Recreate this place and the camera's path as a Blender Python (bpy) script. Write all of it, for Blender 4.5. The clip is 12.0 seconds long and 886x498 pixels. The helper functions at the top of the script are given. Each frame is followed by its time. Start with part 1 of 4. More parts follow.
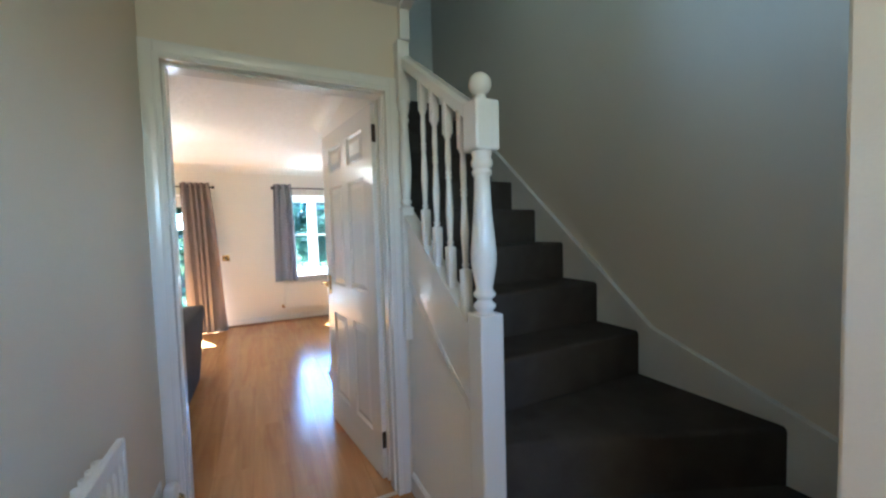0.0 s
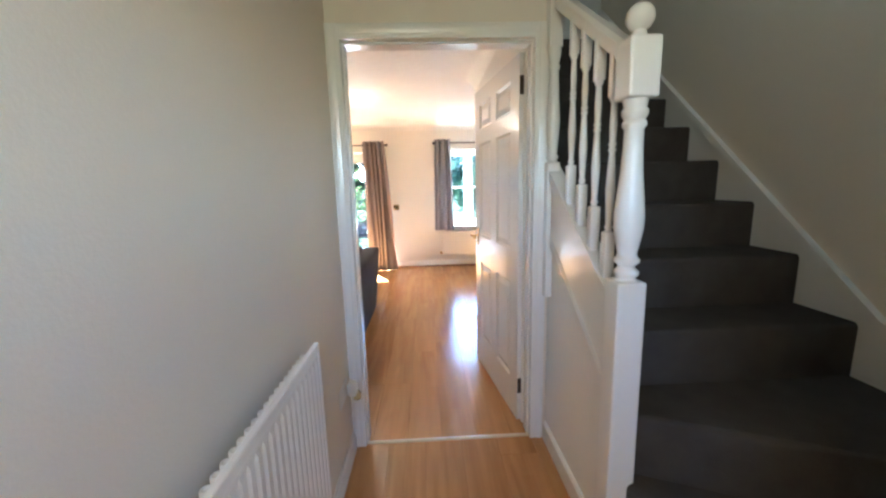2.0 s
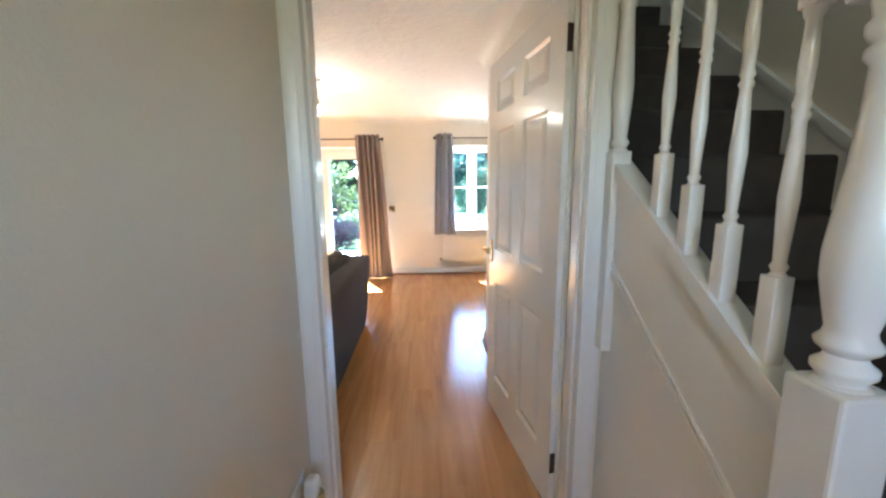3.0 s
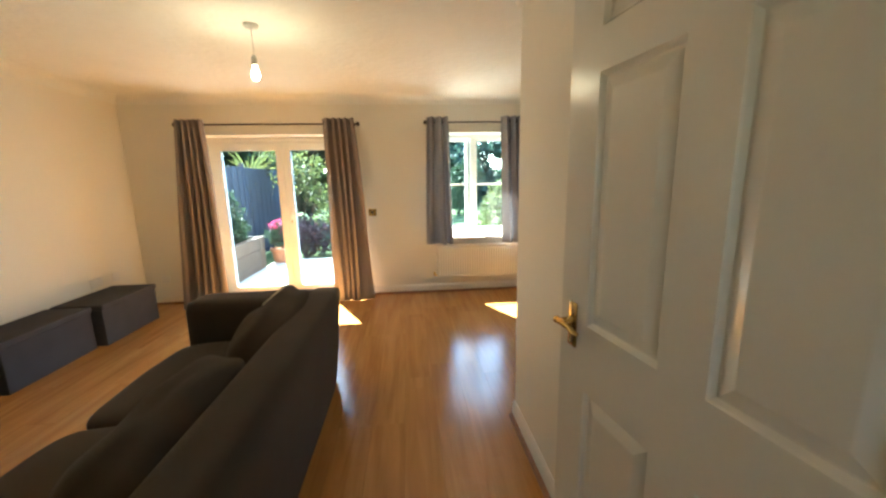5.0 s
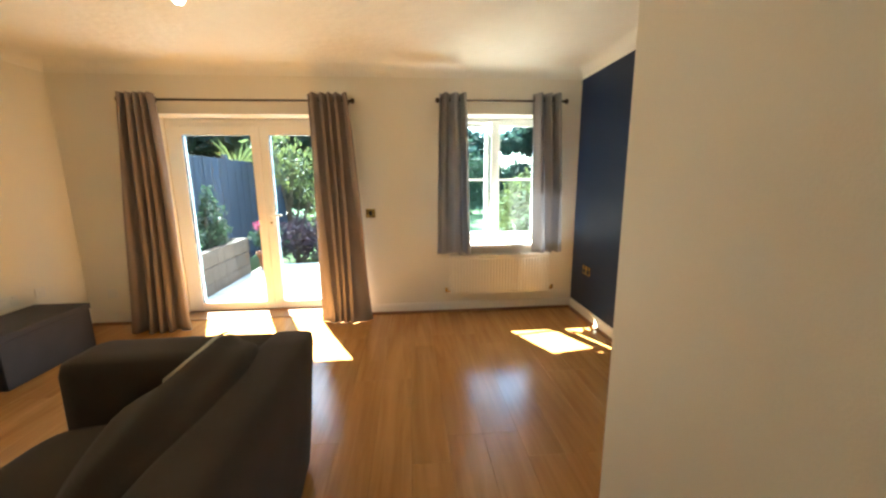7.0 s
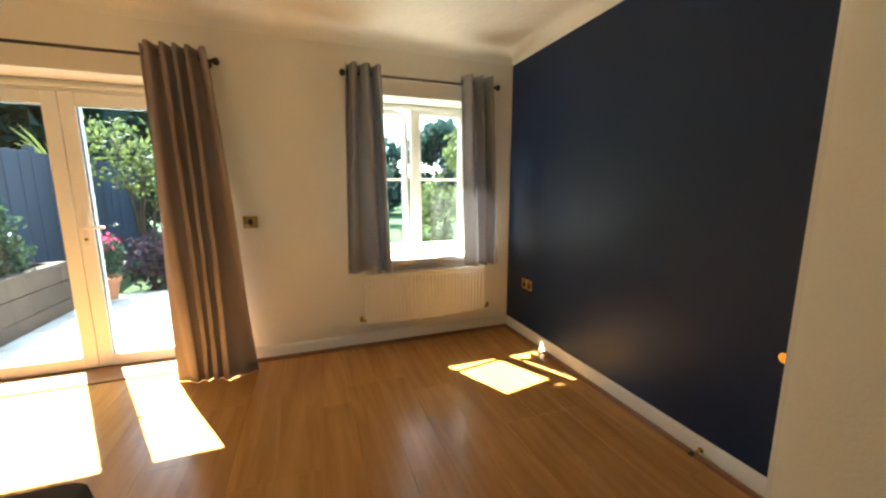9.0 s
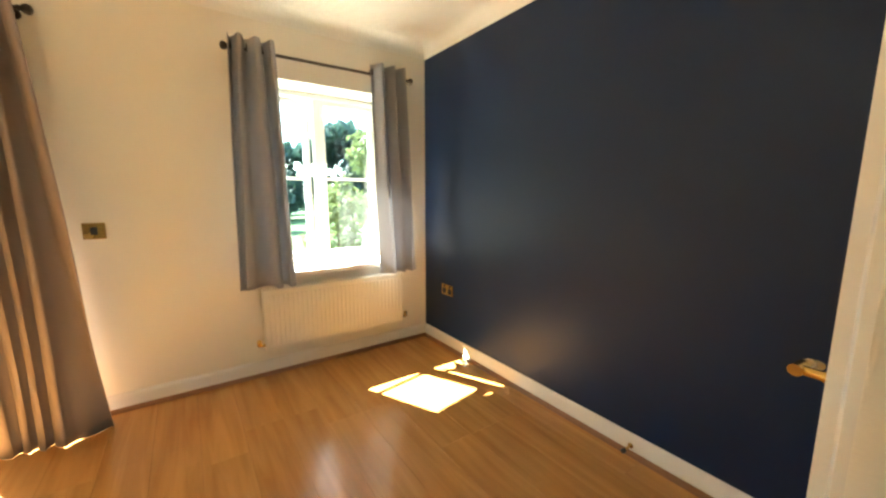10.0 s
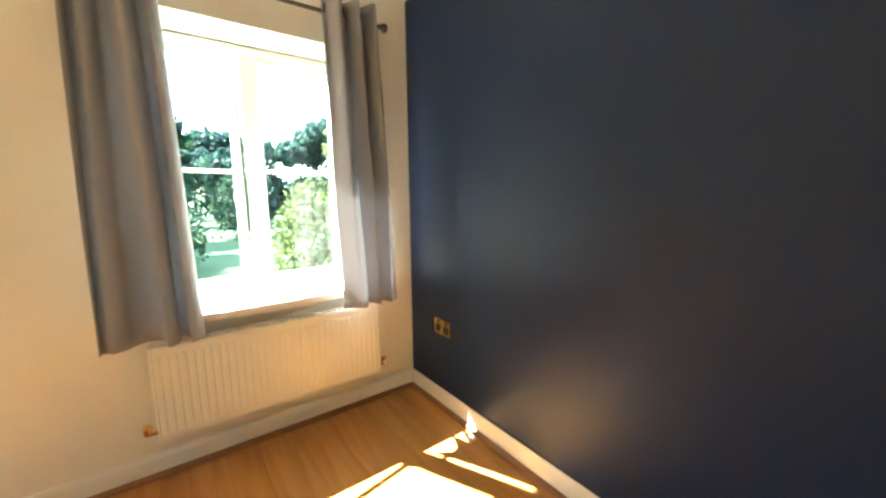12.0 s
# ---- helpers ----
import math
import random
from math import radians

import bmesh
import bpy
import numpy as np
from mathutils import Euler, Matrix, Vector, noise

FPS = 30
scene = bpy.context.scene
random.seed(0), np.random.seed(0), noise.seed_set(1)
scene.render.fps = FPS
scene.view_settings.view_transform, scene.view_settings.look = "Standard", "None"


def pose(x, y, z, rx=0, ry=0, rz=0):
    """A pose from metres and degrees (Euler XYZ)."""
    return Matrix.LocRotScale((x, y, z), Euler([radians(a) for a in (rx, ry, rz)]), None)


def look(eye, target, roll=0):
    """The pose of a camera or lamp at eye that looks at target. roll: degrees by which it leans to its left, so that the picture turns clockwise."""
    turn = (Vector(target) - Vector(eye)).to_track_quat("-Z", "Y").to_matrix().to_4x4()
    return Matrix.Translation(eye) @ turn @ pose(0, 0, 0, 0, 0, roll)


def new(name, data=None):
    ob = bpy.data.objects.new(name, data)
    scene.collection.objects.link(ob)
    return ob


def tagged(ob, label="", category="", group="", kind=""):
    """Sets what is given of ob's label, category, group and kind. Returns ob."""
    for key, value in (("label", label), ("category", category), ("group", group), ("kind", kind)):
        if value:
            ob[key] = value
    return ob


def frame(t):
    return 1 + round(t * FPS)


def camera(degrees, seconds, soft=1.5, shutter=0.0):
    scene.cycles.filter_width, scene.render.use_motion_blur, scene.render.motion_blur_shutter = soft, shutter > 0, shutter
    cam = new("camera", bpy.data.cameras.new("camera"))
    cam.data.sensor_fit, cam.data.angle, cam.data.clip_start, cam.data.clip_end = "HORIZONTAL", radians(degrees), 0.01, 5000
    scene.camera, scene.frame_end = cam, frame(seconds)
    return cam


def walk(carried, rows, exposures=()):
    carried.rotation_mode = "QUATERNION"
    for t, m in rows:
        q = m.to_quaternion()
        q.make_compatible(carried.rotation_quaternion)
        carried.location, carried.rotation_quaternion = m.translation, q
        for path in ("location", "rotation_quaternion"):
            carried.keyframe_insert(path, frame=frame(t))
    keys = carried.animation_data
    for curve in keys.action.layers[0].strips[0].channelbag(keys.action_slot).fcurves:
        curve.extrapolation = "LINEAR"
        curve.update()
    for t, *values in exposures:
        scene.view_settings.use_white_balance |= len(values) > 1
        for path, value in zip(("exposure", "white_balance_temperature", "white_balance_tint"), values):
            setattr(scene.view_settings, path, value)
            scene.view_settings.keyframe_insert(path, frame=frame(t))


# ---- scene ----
cam = camera(100.2, 12.0, soft=2.4)
PATH = [
    (0, (0.283, 1.402, 1.33), (1.165, 3.194, 1.232), -1.6),
    (0.5, (0.309, 1.343, 1.311), (0.702, 3.292, 1.129), -1.8),
    (1, (0.337, 1.31, 1.309), (0.529, 3.282, 1.038), -1.7),
    (1.5, (0.345, 1.297, 1.315), (0.466, 3.266, 0.986), -1.6),
    (2, (0.337, 1.351, 1.354), (0.416, 3.321, 1.02), -1.5),
    (2.5, (0.332, 1.607, 1.345), (0.395, 3.578, 1.01), -1.2),
    (3, (0.329, 1.954, 1.349), (0.419, 3.923, 1.015), -0.6),
    (3.2, (0.338, 2.086, 1.34), (0.435, 4.055, 1.004), -0.7),
    (4.8, (0.233, 2.973, 1.399), (0.411, 4.93, 1.022), -1.4),
    (5, (0.252, 3.095, 1.387), (0.431, 5.053, 1.022), -1.1),
    (5.5, (0.287, 3.338, 1.389), (0.444, 5.297, 1.019), -1.0),
    (6, (0.261, 3.567, 1.373), (0.395, 5.528, 1.001), -1.0),
    (6.5, (0.24, 3.804, 1.367), (0.39, 5.761, 0.988), -0.7),
    (8.3, (0.173, 4.476, 1.247), (0.554, 6.413, 0.925), -0.4),
    (8.5, (0.178, 4.578, 1.243), (0.652, 6.495, 0.926), -0.4),
    (9, (0.196, 4.744, 1.249), (0.874, 6.598, 0.928), -0.1),
    (9.5, (0.21, 4.905, 1.239), (1.135, 6.651, 0.927), 0.0),
    (10, (0.218, 4.992, 1.221), (1.349, 6.615, 0.923), 0.1),
    (10.5, (0.234, 5.029, 1.216), (1.455, 6.585, 0.92), -0.1),
    (11, (0.41, 5.192, 1.187), (1.649, 6.735, 0.902), -0.3),
    (11.5, (0.616, 5.403, 1.2), (1.85, 6.95, 0.915), -0.4),
    (12, (0.71, 5.709, 1.199), (1.881, 7.304, 0.906), -0.6),
]
walk(cam, [(t, look(eye, target, roll)) for t, eye, target, roll in PATH], [(0.0, 5.75, 4700, 2), (1.0, 6.15, 5150, 8), (2.5, 6.15, 5150, 7), (3.2, 5.9, 5150, 3), (4.8, 5.05, 6350, -4), (6.5, 5.0, 6350, -5), (9.0, 4.55, 6950, -4), (9.6, 4.9, 7100, -4), (10.2, 5.5, 6900, -6), (11.0, 5.8, 6750, -7), (11.6, 5.8, 6700, -9), (12.0, 5.45, 6750, -6)])

# Daylight: one sun, a clear sky, the lit bulb, sky light in the landing window, and an added warm fill inside the front
# door.
from mathutils import bvhtree

SUN_WAY = Vector((0.479, -1.0, -1.378)).normalized()
world = bpy.data.worlds.new("sky")
scene.world = world
world.use_nodes = True
wn, wl = world.node_tree.nodes, world.node_tree.links
sky = wn.new("ShaderNodeTexSky")
sky.sky_type = "NISHITA"
sky.sun_disc = False
sky.sun_elevation = math.asin(-SUN_WAY.z)
sky.sun_rotation = math.atan2(-SUN_WAY.x, -SUN_WAY.y)
wn["Background"].inputs["Strength"].default_value = 0.15
wl.new(sky.outputs["Color"], wn["Background"].inputs["Color"])


def lamp(name, kind, m, energy, color, **more):
    d = bpy.data.lights.new(name, kind)
    d.energy, d.color = energy, color
    if kind == "SUN":
        d.angle = radians(0.55)
    if kind == "AREA":
        d.shape, d.size, d.size_y = "RECTANGLE", more["w"], more["h"]
    if kind == "POINT":
        d.shadow_soft_size = more["r"]
    ob = new(name, d)
    ob.matrix_basis = m
    return ob


lamp("sun", "SUN", look((-6, 16, 20), Vector((-6, 16, 20)) + SUN_WAY), 3.5, (1.0, 0.965, 0.9))
# Added warm fill, not sky light; aimed right, away from the radiator wall.
lamp("hall_warm_fill", "AREA", look((0.25, 0.16, 1.9), (1.5, 1.9, 1.7)), 0.27, (1.0, 0.77, 0.48), w=0.6, h=0.6)
lamp("landing_window_daylight", "AREA", look((-0.02, 4.2, 3.9), (1.8, 4.5, 3.0)), 1.7, (0.56, 0.78, 1.0), w=0.9, h=0.9)
lamp("bulb_light", "POINT", pose(-0.672, 5.683, 2.07), 0.13, (1.0, 0.84, 0.6), r=0.03)


# ---- materials ----
def make(name, color, rough=0.6, metal=0.0, color2=None, scale=8.0, detail=4.0, bump=0.0, bscale=60.0, coat=0.0, stretch=(1, 1, 1), rvar=0.0, spec=0.5, vary=0.0, island=False):
    """A painted or raw surface: two tones mixed by a broad and a fine noise, with a fine relief."""
    m = bpy.data.materials.new(name)
    m.use_nodes = True
    n, l = m.node_tree.nodes, m.node_tree.links
    b = n["Principled BSDF"]
    b.inputs["Metallic"].default_value = metal
    b.inputs["Coat Weight"].default_value = coat
    b.inputs["Specular IOR Level"].default_value = spec
    co = n.new("ShaderNodeTexCoord")
    mp = n.new("ShaderNodeMapping")
    mp.inputs["Scale"].default_value = stretch
    l.new(co.outputs["Object"], mp.inputs["Vector"])
    n1, n2 = n.new("ShaderNodeTexNoise"), n.new("ShaderNodeTexNoise")
    n1.inputs["Scale"].default_value, n1.inputs["Detail"].default_value = scale, detail
    n2.inputs["Scale"].default_value, n2.inputs["Detail"].default_value = bscale, 3
    l.new(mp.outputs["Vector"], n1.inputs["Vector"])
    l.new(mp.outputs["Vector"], n2.inputs["Vector"])
    c2 = color2 or tuple(c * 0.92 for c in color)
    add = n.new("ShaderNodeMath")
    add.operation = "MULTIPLY_ADD"
    add.inputs[1].default_value = 0.35
    l.new(n2.outputs["Fac"], add.inputs[0])
    half = n.new("ShaderNodeMath")
    half.operation = "MULTIPLY"
    half.inputs[1].default_value = 0.65
    l.new(n1.outputs["Fac"], half.inputs[0])
    l.new(half.outputs[0], add.inputs[2])
    ramp = n.new("ShaderNodeMapRange")
    ramp.inputs["From Min"].default_value, ramp.inputs["From Max"].default_value = 0.3, 0.7
    l.new(add.outputs[0], ramp.inputs["Value"])
    mix = n.new("ShaderNodeMix")
    mix.data_type = "RGBA"
    mix.inputs["A"].default_value, mix.inputs["B"].default_value = (*color, 1), (*c2, 1)
    l.new(ramp.outputs["Result"], mix.inputs["Factor"])
    out = mix.outputs["Result"]
    if vary:
        src = n.new("ShaderNodeNewGeometry").outputs["Random Per Island"] if island else n.new("ShaderNodeObjectInfo").outputs["Random"]
        vr = n.new("ShaderNodeMapRange")
        vr.inputs["To Min"].default_value, vr.inputs["To Max"].default_value = 1 - vary, 1 + vary
        l.new(src, vr.inputs["Value"])
        hs = n.new("ShaderNodeHueSaturation")
        l.new(vr.outputs["Result"], hs.inputs["Value"])
        l.new(out, hs.inputs["Color"])
        out = hs.outputs["Color"]
    l.new(out, b.inputs["Base Color"])
    if rvar:
        rr = n.new("ShaderNodeMapRange")
        rr.inputs["To Min"].default_value, rr.inputs["To Max"].default_value = max(0.02, rough - rvar), rough + rvar
        l.new(n1.outputs["Fac"], rr.inputs["Value"])
        l.new(rr.outputs["Result"], b.inputs["Roughness"])
    else:
        b.inputs["Roughness"].default_value = rough
    if bump:
        bp = n.new("ShaderNodeBump")
        bp.inputs["Strength"].default_value, bp.inputs["Distance"].default_value = 1.0, bump
        l.new(n2.outputs["Fac"], bp.inputs["Height"])
        l.new(bp.outputs["Normal"], b.inputs["Normal"])
    return m


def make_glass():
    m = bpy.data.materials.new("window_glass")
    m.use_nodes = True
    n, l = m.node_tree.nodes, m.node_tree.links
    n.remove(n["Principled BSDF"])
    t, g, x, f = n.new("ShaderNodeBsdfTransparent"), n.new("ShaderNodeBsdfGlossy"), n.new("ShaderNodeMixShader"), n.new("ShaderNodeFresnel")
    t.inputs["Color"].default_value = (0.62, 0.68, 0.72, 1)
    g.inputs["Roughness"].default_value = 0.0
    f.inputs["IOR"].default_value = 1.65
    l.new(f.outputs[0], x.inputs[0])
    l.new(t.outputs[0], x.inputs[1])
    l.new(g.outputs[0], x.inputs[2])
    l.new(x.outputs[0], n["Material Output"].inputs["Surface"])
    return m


def see_through(m, share):
    """Cloth or leaf: part of the light goes through and is spread."""
    n, l = m.node_tree.nodes, m.node_tree.links
    b = n["Principled BSDF"]
    tr, mx = n.new("ShaderNodeBsdfTranslucent"), n.new("ShaderNodeMixShader")
    l.new(b.inputs["Base Color"].links[0].from_socket, tr.inputs["Color"])
    mx.inputs[0].default_value = share
    l.new(b.outputs[0], mx.inputs[1])
    l.new(tr.outputs[0], mx.inputs[2])
    l.new(mx.outputs[0], n["Material Output"].inputs["Surface"])
    return m


def make_leaf(name, c1, c2, vary=0.35):
    m = make(name, c1, 0.55, color2=c2, scale=1.2, vary=vary, island=True)
    return see_through(m, 0.5)


def make_floor():
    """Oak laminate: three strips a board, long grain, satin lacquer."""
    m = bpy.data.materials.new("oak_laminate")
    m.use_nodes = True
    n, l = m.node_tree.nodes, m.node_tree.links
    b = n["Principled BSDF"]
    co, oi = n.new("ShaderNodeTexCoord"), n.new("ShaderNodeObjectInfo")
    shift = n.new("ShaderNodeVectorMath")
    shift.operation = "MULTIPLY_ADD"
    shift.inputs[1].default_value = (0, 0, 0)
    off = n.new("ShaderNodeCombineXYZ")
    big = n.new("ShaderNodeMath")
    big.operation = "MULTIPLY"
    big.inputs[1].default_value = 37.0
    l.new(oi.outputs["Random"], big.inputs[0])
    l.new(big.outputs[0], off.inputs["Y"])
    l.new(big.outputs[0], off.inputs["Z"])
    addv = n.new("ShaderNodeVectorMath")
    l.new(co.outputs["Object"], addv.inputs[0])
    l.new(off.outputs[0], addv.inputs[1])
    mp = n.new("ShaderNodeMapping")
    mp.inputs["Scale"].default_value = (10, 0.7, 1)
    l.new(addv.outputs[0], mp.inputs["Vector"])
    grain = n.new("ShaderNodeTexNoise")
    grain.inputs["Scale"].default_value, grain.inputs["Detail"].default_value, grain.inputs["Distortion"].default_value = 1.6, 6, 0.8
    l.new(mp.outputs[0], grain.inputs["Vector"])
    fine = n.new("ShaderNodeTexNoise")
    mp2 = n.new("ShaderNodeMapping")
    mp2.inputs["Scale"].default_value = (220, 6, 1)
    l.new(addv.outputs[0], mp2.inputs["Vector"])
    l.new(mp2.outputs[0], fine.inputs["Vector"])
    fine.inputs["Scale"].default_value = 1.0
    # strip tone within a board
    sep = n.new("ShaderNodeSeparateXYZ")
    l.new(co.outputs["Object"], sep.inputs[0])
    q = n.new("ShaderNodeMath")
    q.operation = "MULTIPLY"
    q.inputs[1].default_value = 15.6
    l.new(sep.outputs["X"], q.inputs[0])
    fl = n.new("ShaderNodeMath")
    fl.operation = "FLOOR"
    l.new(q.outputs[0], fl.inputs[0])
    qy = n.new("ShaderNodeMath")
    qy.operation = "MULTIPLY_ADD"
    qy.inputs[1].default_value = 2.3
    sx = n.new("ShaderNodeMath")
    sx.operation = "MULTIPLY"
    sx.inputs[1].default_value = 0.37
    l.new(fl.outputs[0], sx.inputs[0])
    l.new(sep.outputs["Y"], qy.inputs[0])
    l.new(sx.outputs[0], qy.inputs[2])
    fy = n.new("ShaderNodeMath")
    fy.operation = "FLOOR"
    l.new(qy.outputs[0], fy.inputs[0])
    cell = n.new("ShaderNodeCombineXYZ")
    l.new(fl.outputs[0], cell.inputs["X"])
    l.new(fy.outputs[0], cell.inputs["Y"])
    l.new(big.outputs[0], cell.inputs["Z"])
    wh = n.new("ShaderNodeTexWhiteNoise")
    l.new(cell.outputs[0], wh.inputs["Vector"])
    ramp = n.new("ShaderNodeValToRGB")
    e = ramp.color_ramp.elements
    e[0].position, e[0].color = 0.25, (0.32, 0.136, 0.035, 1)
    e[1].position, e[1].color = 0.75, (0.54, 0.268, 0.084, 1)
    mixf = n.new("ShaderNodeMath")
    mixf.operation = "MULTIPLY_ADD"
    mixf.inputs[1].default_value = 0.07
    l.new(wh.outputs["Value"], mixf.inputs[0])
    g2 = n.new("ShaderNodeMath")
    g2.operation = "MULTIPLY_ADD"
    g2.inputs[1].default_value, g2.inputs[2].default_value = 0.8, 0.05
    l.new(grain.outputs["Fac"], g2.inputs[0])
    l.new(g2.outputs[0], mixf.inputs[2])
    g3 = n.new("ShaderNodeMath")
    g3.operation = "MULTIPLY_ADD"
    g3.inputs[1].default_value = 0.06
    l.new(fine.outputs["Fac"], g3.inputs[0])
    l.new(mixf.outputs[0], g3.inputs[2])
    l.new(g3.outputs[0], ramp.inputs["Fac"])
    l.new(ramp.outputs["Color"], b.inputs["Base Color"])
    rr = n.new("ShaderNodeMapRange")
    rr.inputs["To Min"].default_value, rr.inputs["To Max"].default_value = 0.15, 0.22
    l.new(grain.outputs["Fac"], rr.inputs["Value"])
    l.new(rr.outputs["Result"], b.inputs["Roughness"])
    bp = n.new("ShaderNodeBump")
    bp.inputs["Distance"].default_value = 0.0003
    l.new(fine.outputs["Fac"], bp.inputs["Height"])
    l.new(bp.outputs["Normal"], b.inputs["Normal"])
    return m


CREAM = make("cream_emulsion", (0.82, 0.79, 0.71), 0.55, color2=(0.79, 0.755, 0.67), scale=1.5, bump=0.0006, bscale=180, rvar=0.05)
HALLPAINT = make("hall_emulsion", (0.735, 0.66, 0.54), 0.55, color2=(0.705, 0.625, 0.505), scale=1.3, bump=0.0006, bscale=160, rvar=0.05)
NAVY = make("navy_emulsion", (0.0052, 0.0165, 0.055), 0.47, spec=0.36, color2=(0.007, 0.0205, 0.066), scale=2.2, bump=0.0008, bscale=140, rvar=0.06)
CEILING = make("ceiling_paint", (0.84, 0.825, 0.77), 0.8, color2=(0.8, 0.78, 0.72), scale=3.0, bump=0.006, bscale=16)
GLOSS = make("white_gloss_paint", (0.80, 0.78, 0.73), 0.2, color2=(0.77, 0.745, 0.69), scale=2.5, bump=0.0003, bscale=50, rvar=0.06)
UPVC = make("white_upvc", (0.84, 0.84, 0.81), 0.3, color2=(0.8, 0.8, 0.77), scale=4, rvar=0.05)
RADPAINT = make("radiator_enamel", (0.82, 0.80, 0.74), 0.32, color2=(0.79, 0.765, 0.70), scale=3)
BRASS = make("polished_brass", (0.66, 0.46, 0.17), 0.26, 1.0, color2=(0.54, 0.36, 0.12), scale=14, rvar=0.08)
STEEL = make("dull_steel", (0.5, 0.49, 0.46), 0.35, 1.0, scale=20, rvar=0.08)
STRIP = make("pale_brass", (0.72, 0.62, 0.45), 0.38, 0.7, color2=(0.62, 0.52, 0.37), scale=18, rvar=0.08)
BRONZE = make("dark_bronze_metal", (0.07, 0.055, 0.045), 0.4, 0.8, scale=15, rvar=0.1)
BLACK = make("black_plastic", (0.02, 0.02, 0.02), 0.4, scale=12)
WHITEPLASTIC = make("white_plastic", (0.8, 0.79, 0.75), 0.3, scale=8)
CARPET = make("charcoal_carpet", (0.078, 0.069, 0.06), 0.95, color2=(0.052, 0.046, 0.041), scale=9, bump=0.004, bscale=260, spec=0.1)
SOFA = make("charcoal_sofa_fabric", (0.068, 0.052, 0.04), 0.9, color2=(0.05, 0.038, 0.03), scale=5, bump=0.0015, bscale=420, spec=0.15)
PIPING = make("pale_zip_tape", (0.6, 0.55, 0.43), 0.8, scale=30)
OTTOMAN = make("slate_storage_fabric", (0.075, 0.07, 0.078), 0.85, color2=(0.058, 0.054, 0.06), scale=6, bump=0.001, bscale=380, spec=0.2)
CURTAIN = make("taupe_curtain_cloth", (0.33, 0.268, 0.25), 0.8, color2=(0.285, 0.23, 0.215), scale=5, bump=0.0008, bscale=500, stretch=(1, 1, 0.4), spec=0.2)
GREYCURTAIN = make("grey_curtain_cloth", (0.42, 0.42, 0.45), 0.8, color2=(0.38, 0.38, 0.41), scale=5, bump=0.0008, bscale=500, stretch=(1, 1, 0.4), spec=0.2)
see_through(CURTAIN, 0.07)
see_through(GREYCURTAIN, 0.32)
SOFA.node_tree.nodes["Principled BSDF"].inputs["Sheen Weight"].default_value = 0.08
FLOOR = make_floor()
BEAD = make("oak_bead", (0.26, 0.12, 0.045), 0.4, color2=(0.2, 0.085, 0.03), scale=12, stretch=(1, 1, 6))
UNDERLAY = make("joint_shadow_board", (0.09, 0.045, 0.02), 0.7, scale=6)
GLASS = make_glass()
FENCE = make("blue_grey_fence_stain", (0.034, 0.042, 0.066), 0.75, color2=(0.025, 0.032, 0.052), scale=6, stretch=(8, 8, 0.6), bump=0.002, bscale=30, vary=0.2)
SLEEPER = make("brown_sleeper_timber", (0.1, 0.06, 0.036), 0.8, color2=(0.065, 0.04, 0.026), scale=5, stretch=(6, 0.8, 6), bump=0.003, bscale=24, vary=0.12)
SLAB = make("sandstone_slab", (0.56, 0.52, 0.45), 0.85, color2=(0.47, 0.43, 0.37), scale=3.5, bump=0.003, bscale=40, vary=0.1)
SOIL = make("garden_soil", (0.05, 0.035, 0.025), 0.95, scale=10, bump=0.02, bscale=30)
TERRACOTTA = make("terracotta", (0.42, 0.17, 0.085), 0.8, color2=(0.34, 0.14, 0.07), scale=8, bump=0.001, bscale=60)
GRASS = make("lawn", (0.08, 0.13, 0.03), 0.9, color2=(0.055, 0.095, 0.022), scale=2.0, bump=0.02, bscale=90)
BARK = make("bark", (0.11, 0.085, 0.06), 0.9, color2=(0.07, 0.052, 0.038), scale=8, stretch=(3, 3, 0.7), bump=0.01, bscale=22)
LEAF = make_leaf("green_leaves", (0.045, 0.08, 0.038), (0.03, 0.058, 0.03))
DARKLEAF = make_leaf("dark_leaves", (0.022, 0.05, 0.024), (0.014, 0.036, 0.018))
# Far trees: leaf colour paled and blued to stand for glare haze.
HAZYLEAF = make_leaf("haze_paled_leaves", (0.05, 0.085, 0.06), (0.036, 0.066, 0.048))
LIMELEAF = make_leaf("yellow_green_leaves", (0.16, 0.175, 0.055), (0.1, 0.13, 0.045))
PURPLELEAF = make_leaf("purple_leaves", (0.075, 0.045, 0.06), (0.05, 0.03, 0.045))
PINK = make_leaf("pink_petals", (0.6, 0.09, 0.2), (0.5, 0.06, 0.16), 0.2)
BRICKWALL = make("outer_brick", (0.33, 0.2, 0.14), 0.85, color2=(0.27, 0.16, 0.11), scale=8, bump=0.003, bscale=40)
BULB = bpy.data.materials.new("lit_bulb")
BULB.use_nodes = True
BULB.node_tree.nodes["Principled BSDF"].inputs["Base Color"].default_value = (0.9, 0.85, 0.75, 1)
BULB.node_tree.nodes["Principled BSDF"].inputs["Emission Color"].default_value = (1.0, 0.86, 0.62, 1)
BULB.node_tree.nodes["Principled BSDF"].inputs["Emission Strength"].default_value = 1.2
FRESH = bpy.data.materials.new("clear_freshener_bottle")
FRESH.use_nodes = True
FRESH.node_tree.nodes["Principled BSDF"].inputs["Base Color"].default_value = (0.9, 0.75, 0.4, 1)
FRESH.node_tree.nodes["Principled BSDF"].inputs["Transmission Weight"].default_value = 0.8
FRESH.node_tree.nodes["Principled BSDF"].inputs["Roughness"].default_value = 0.08


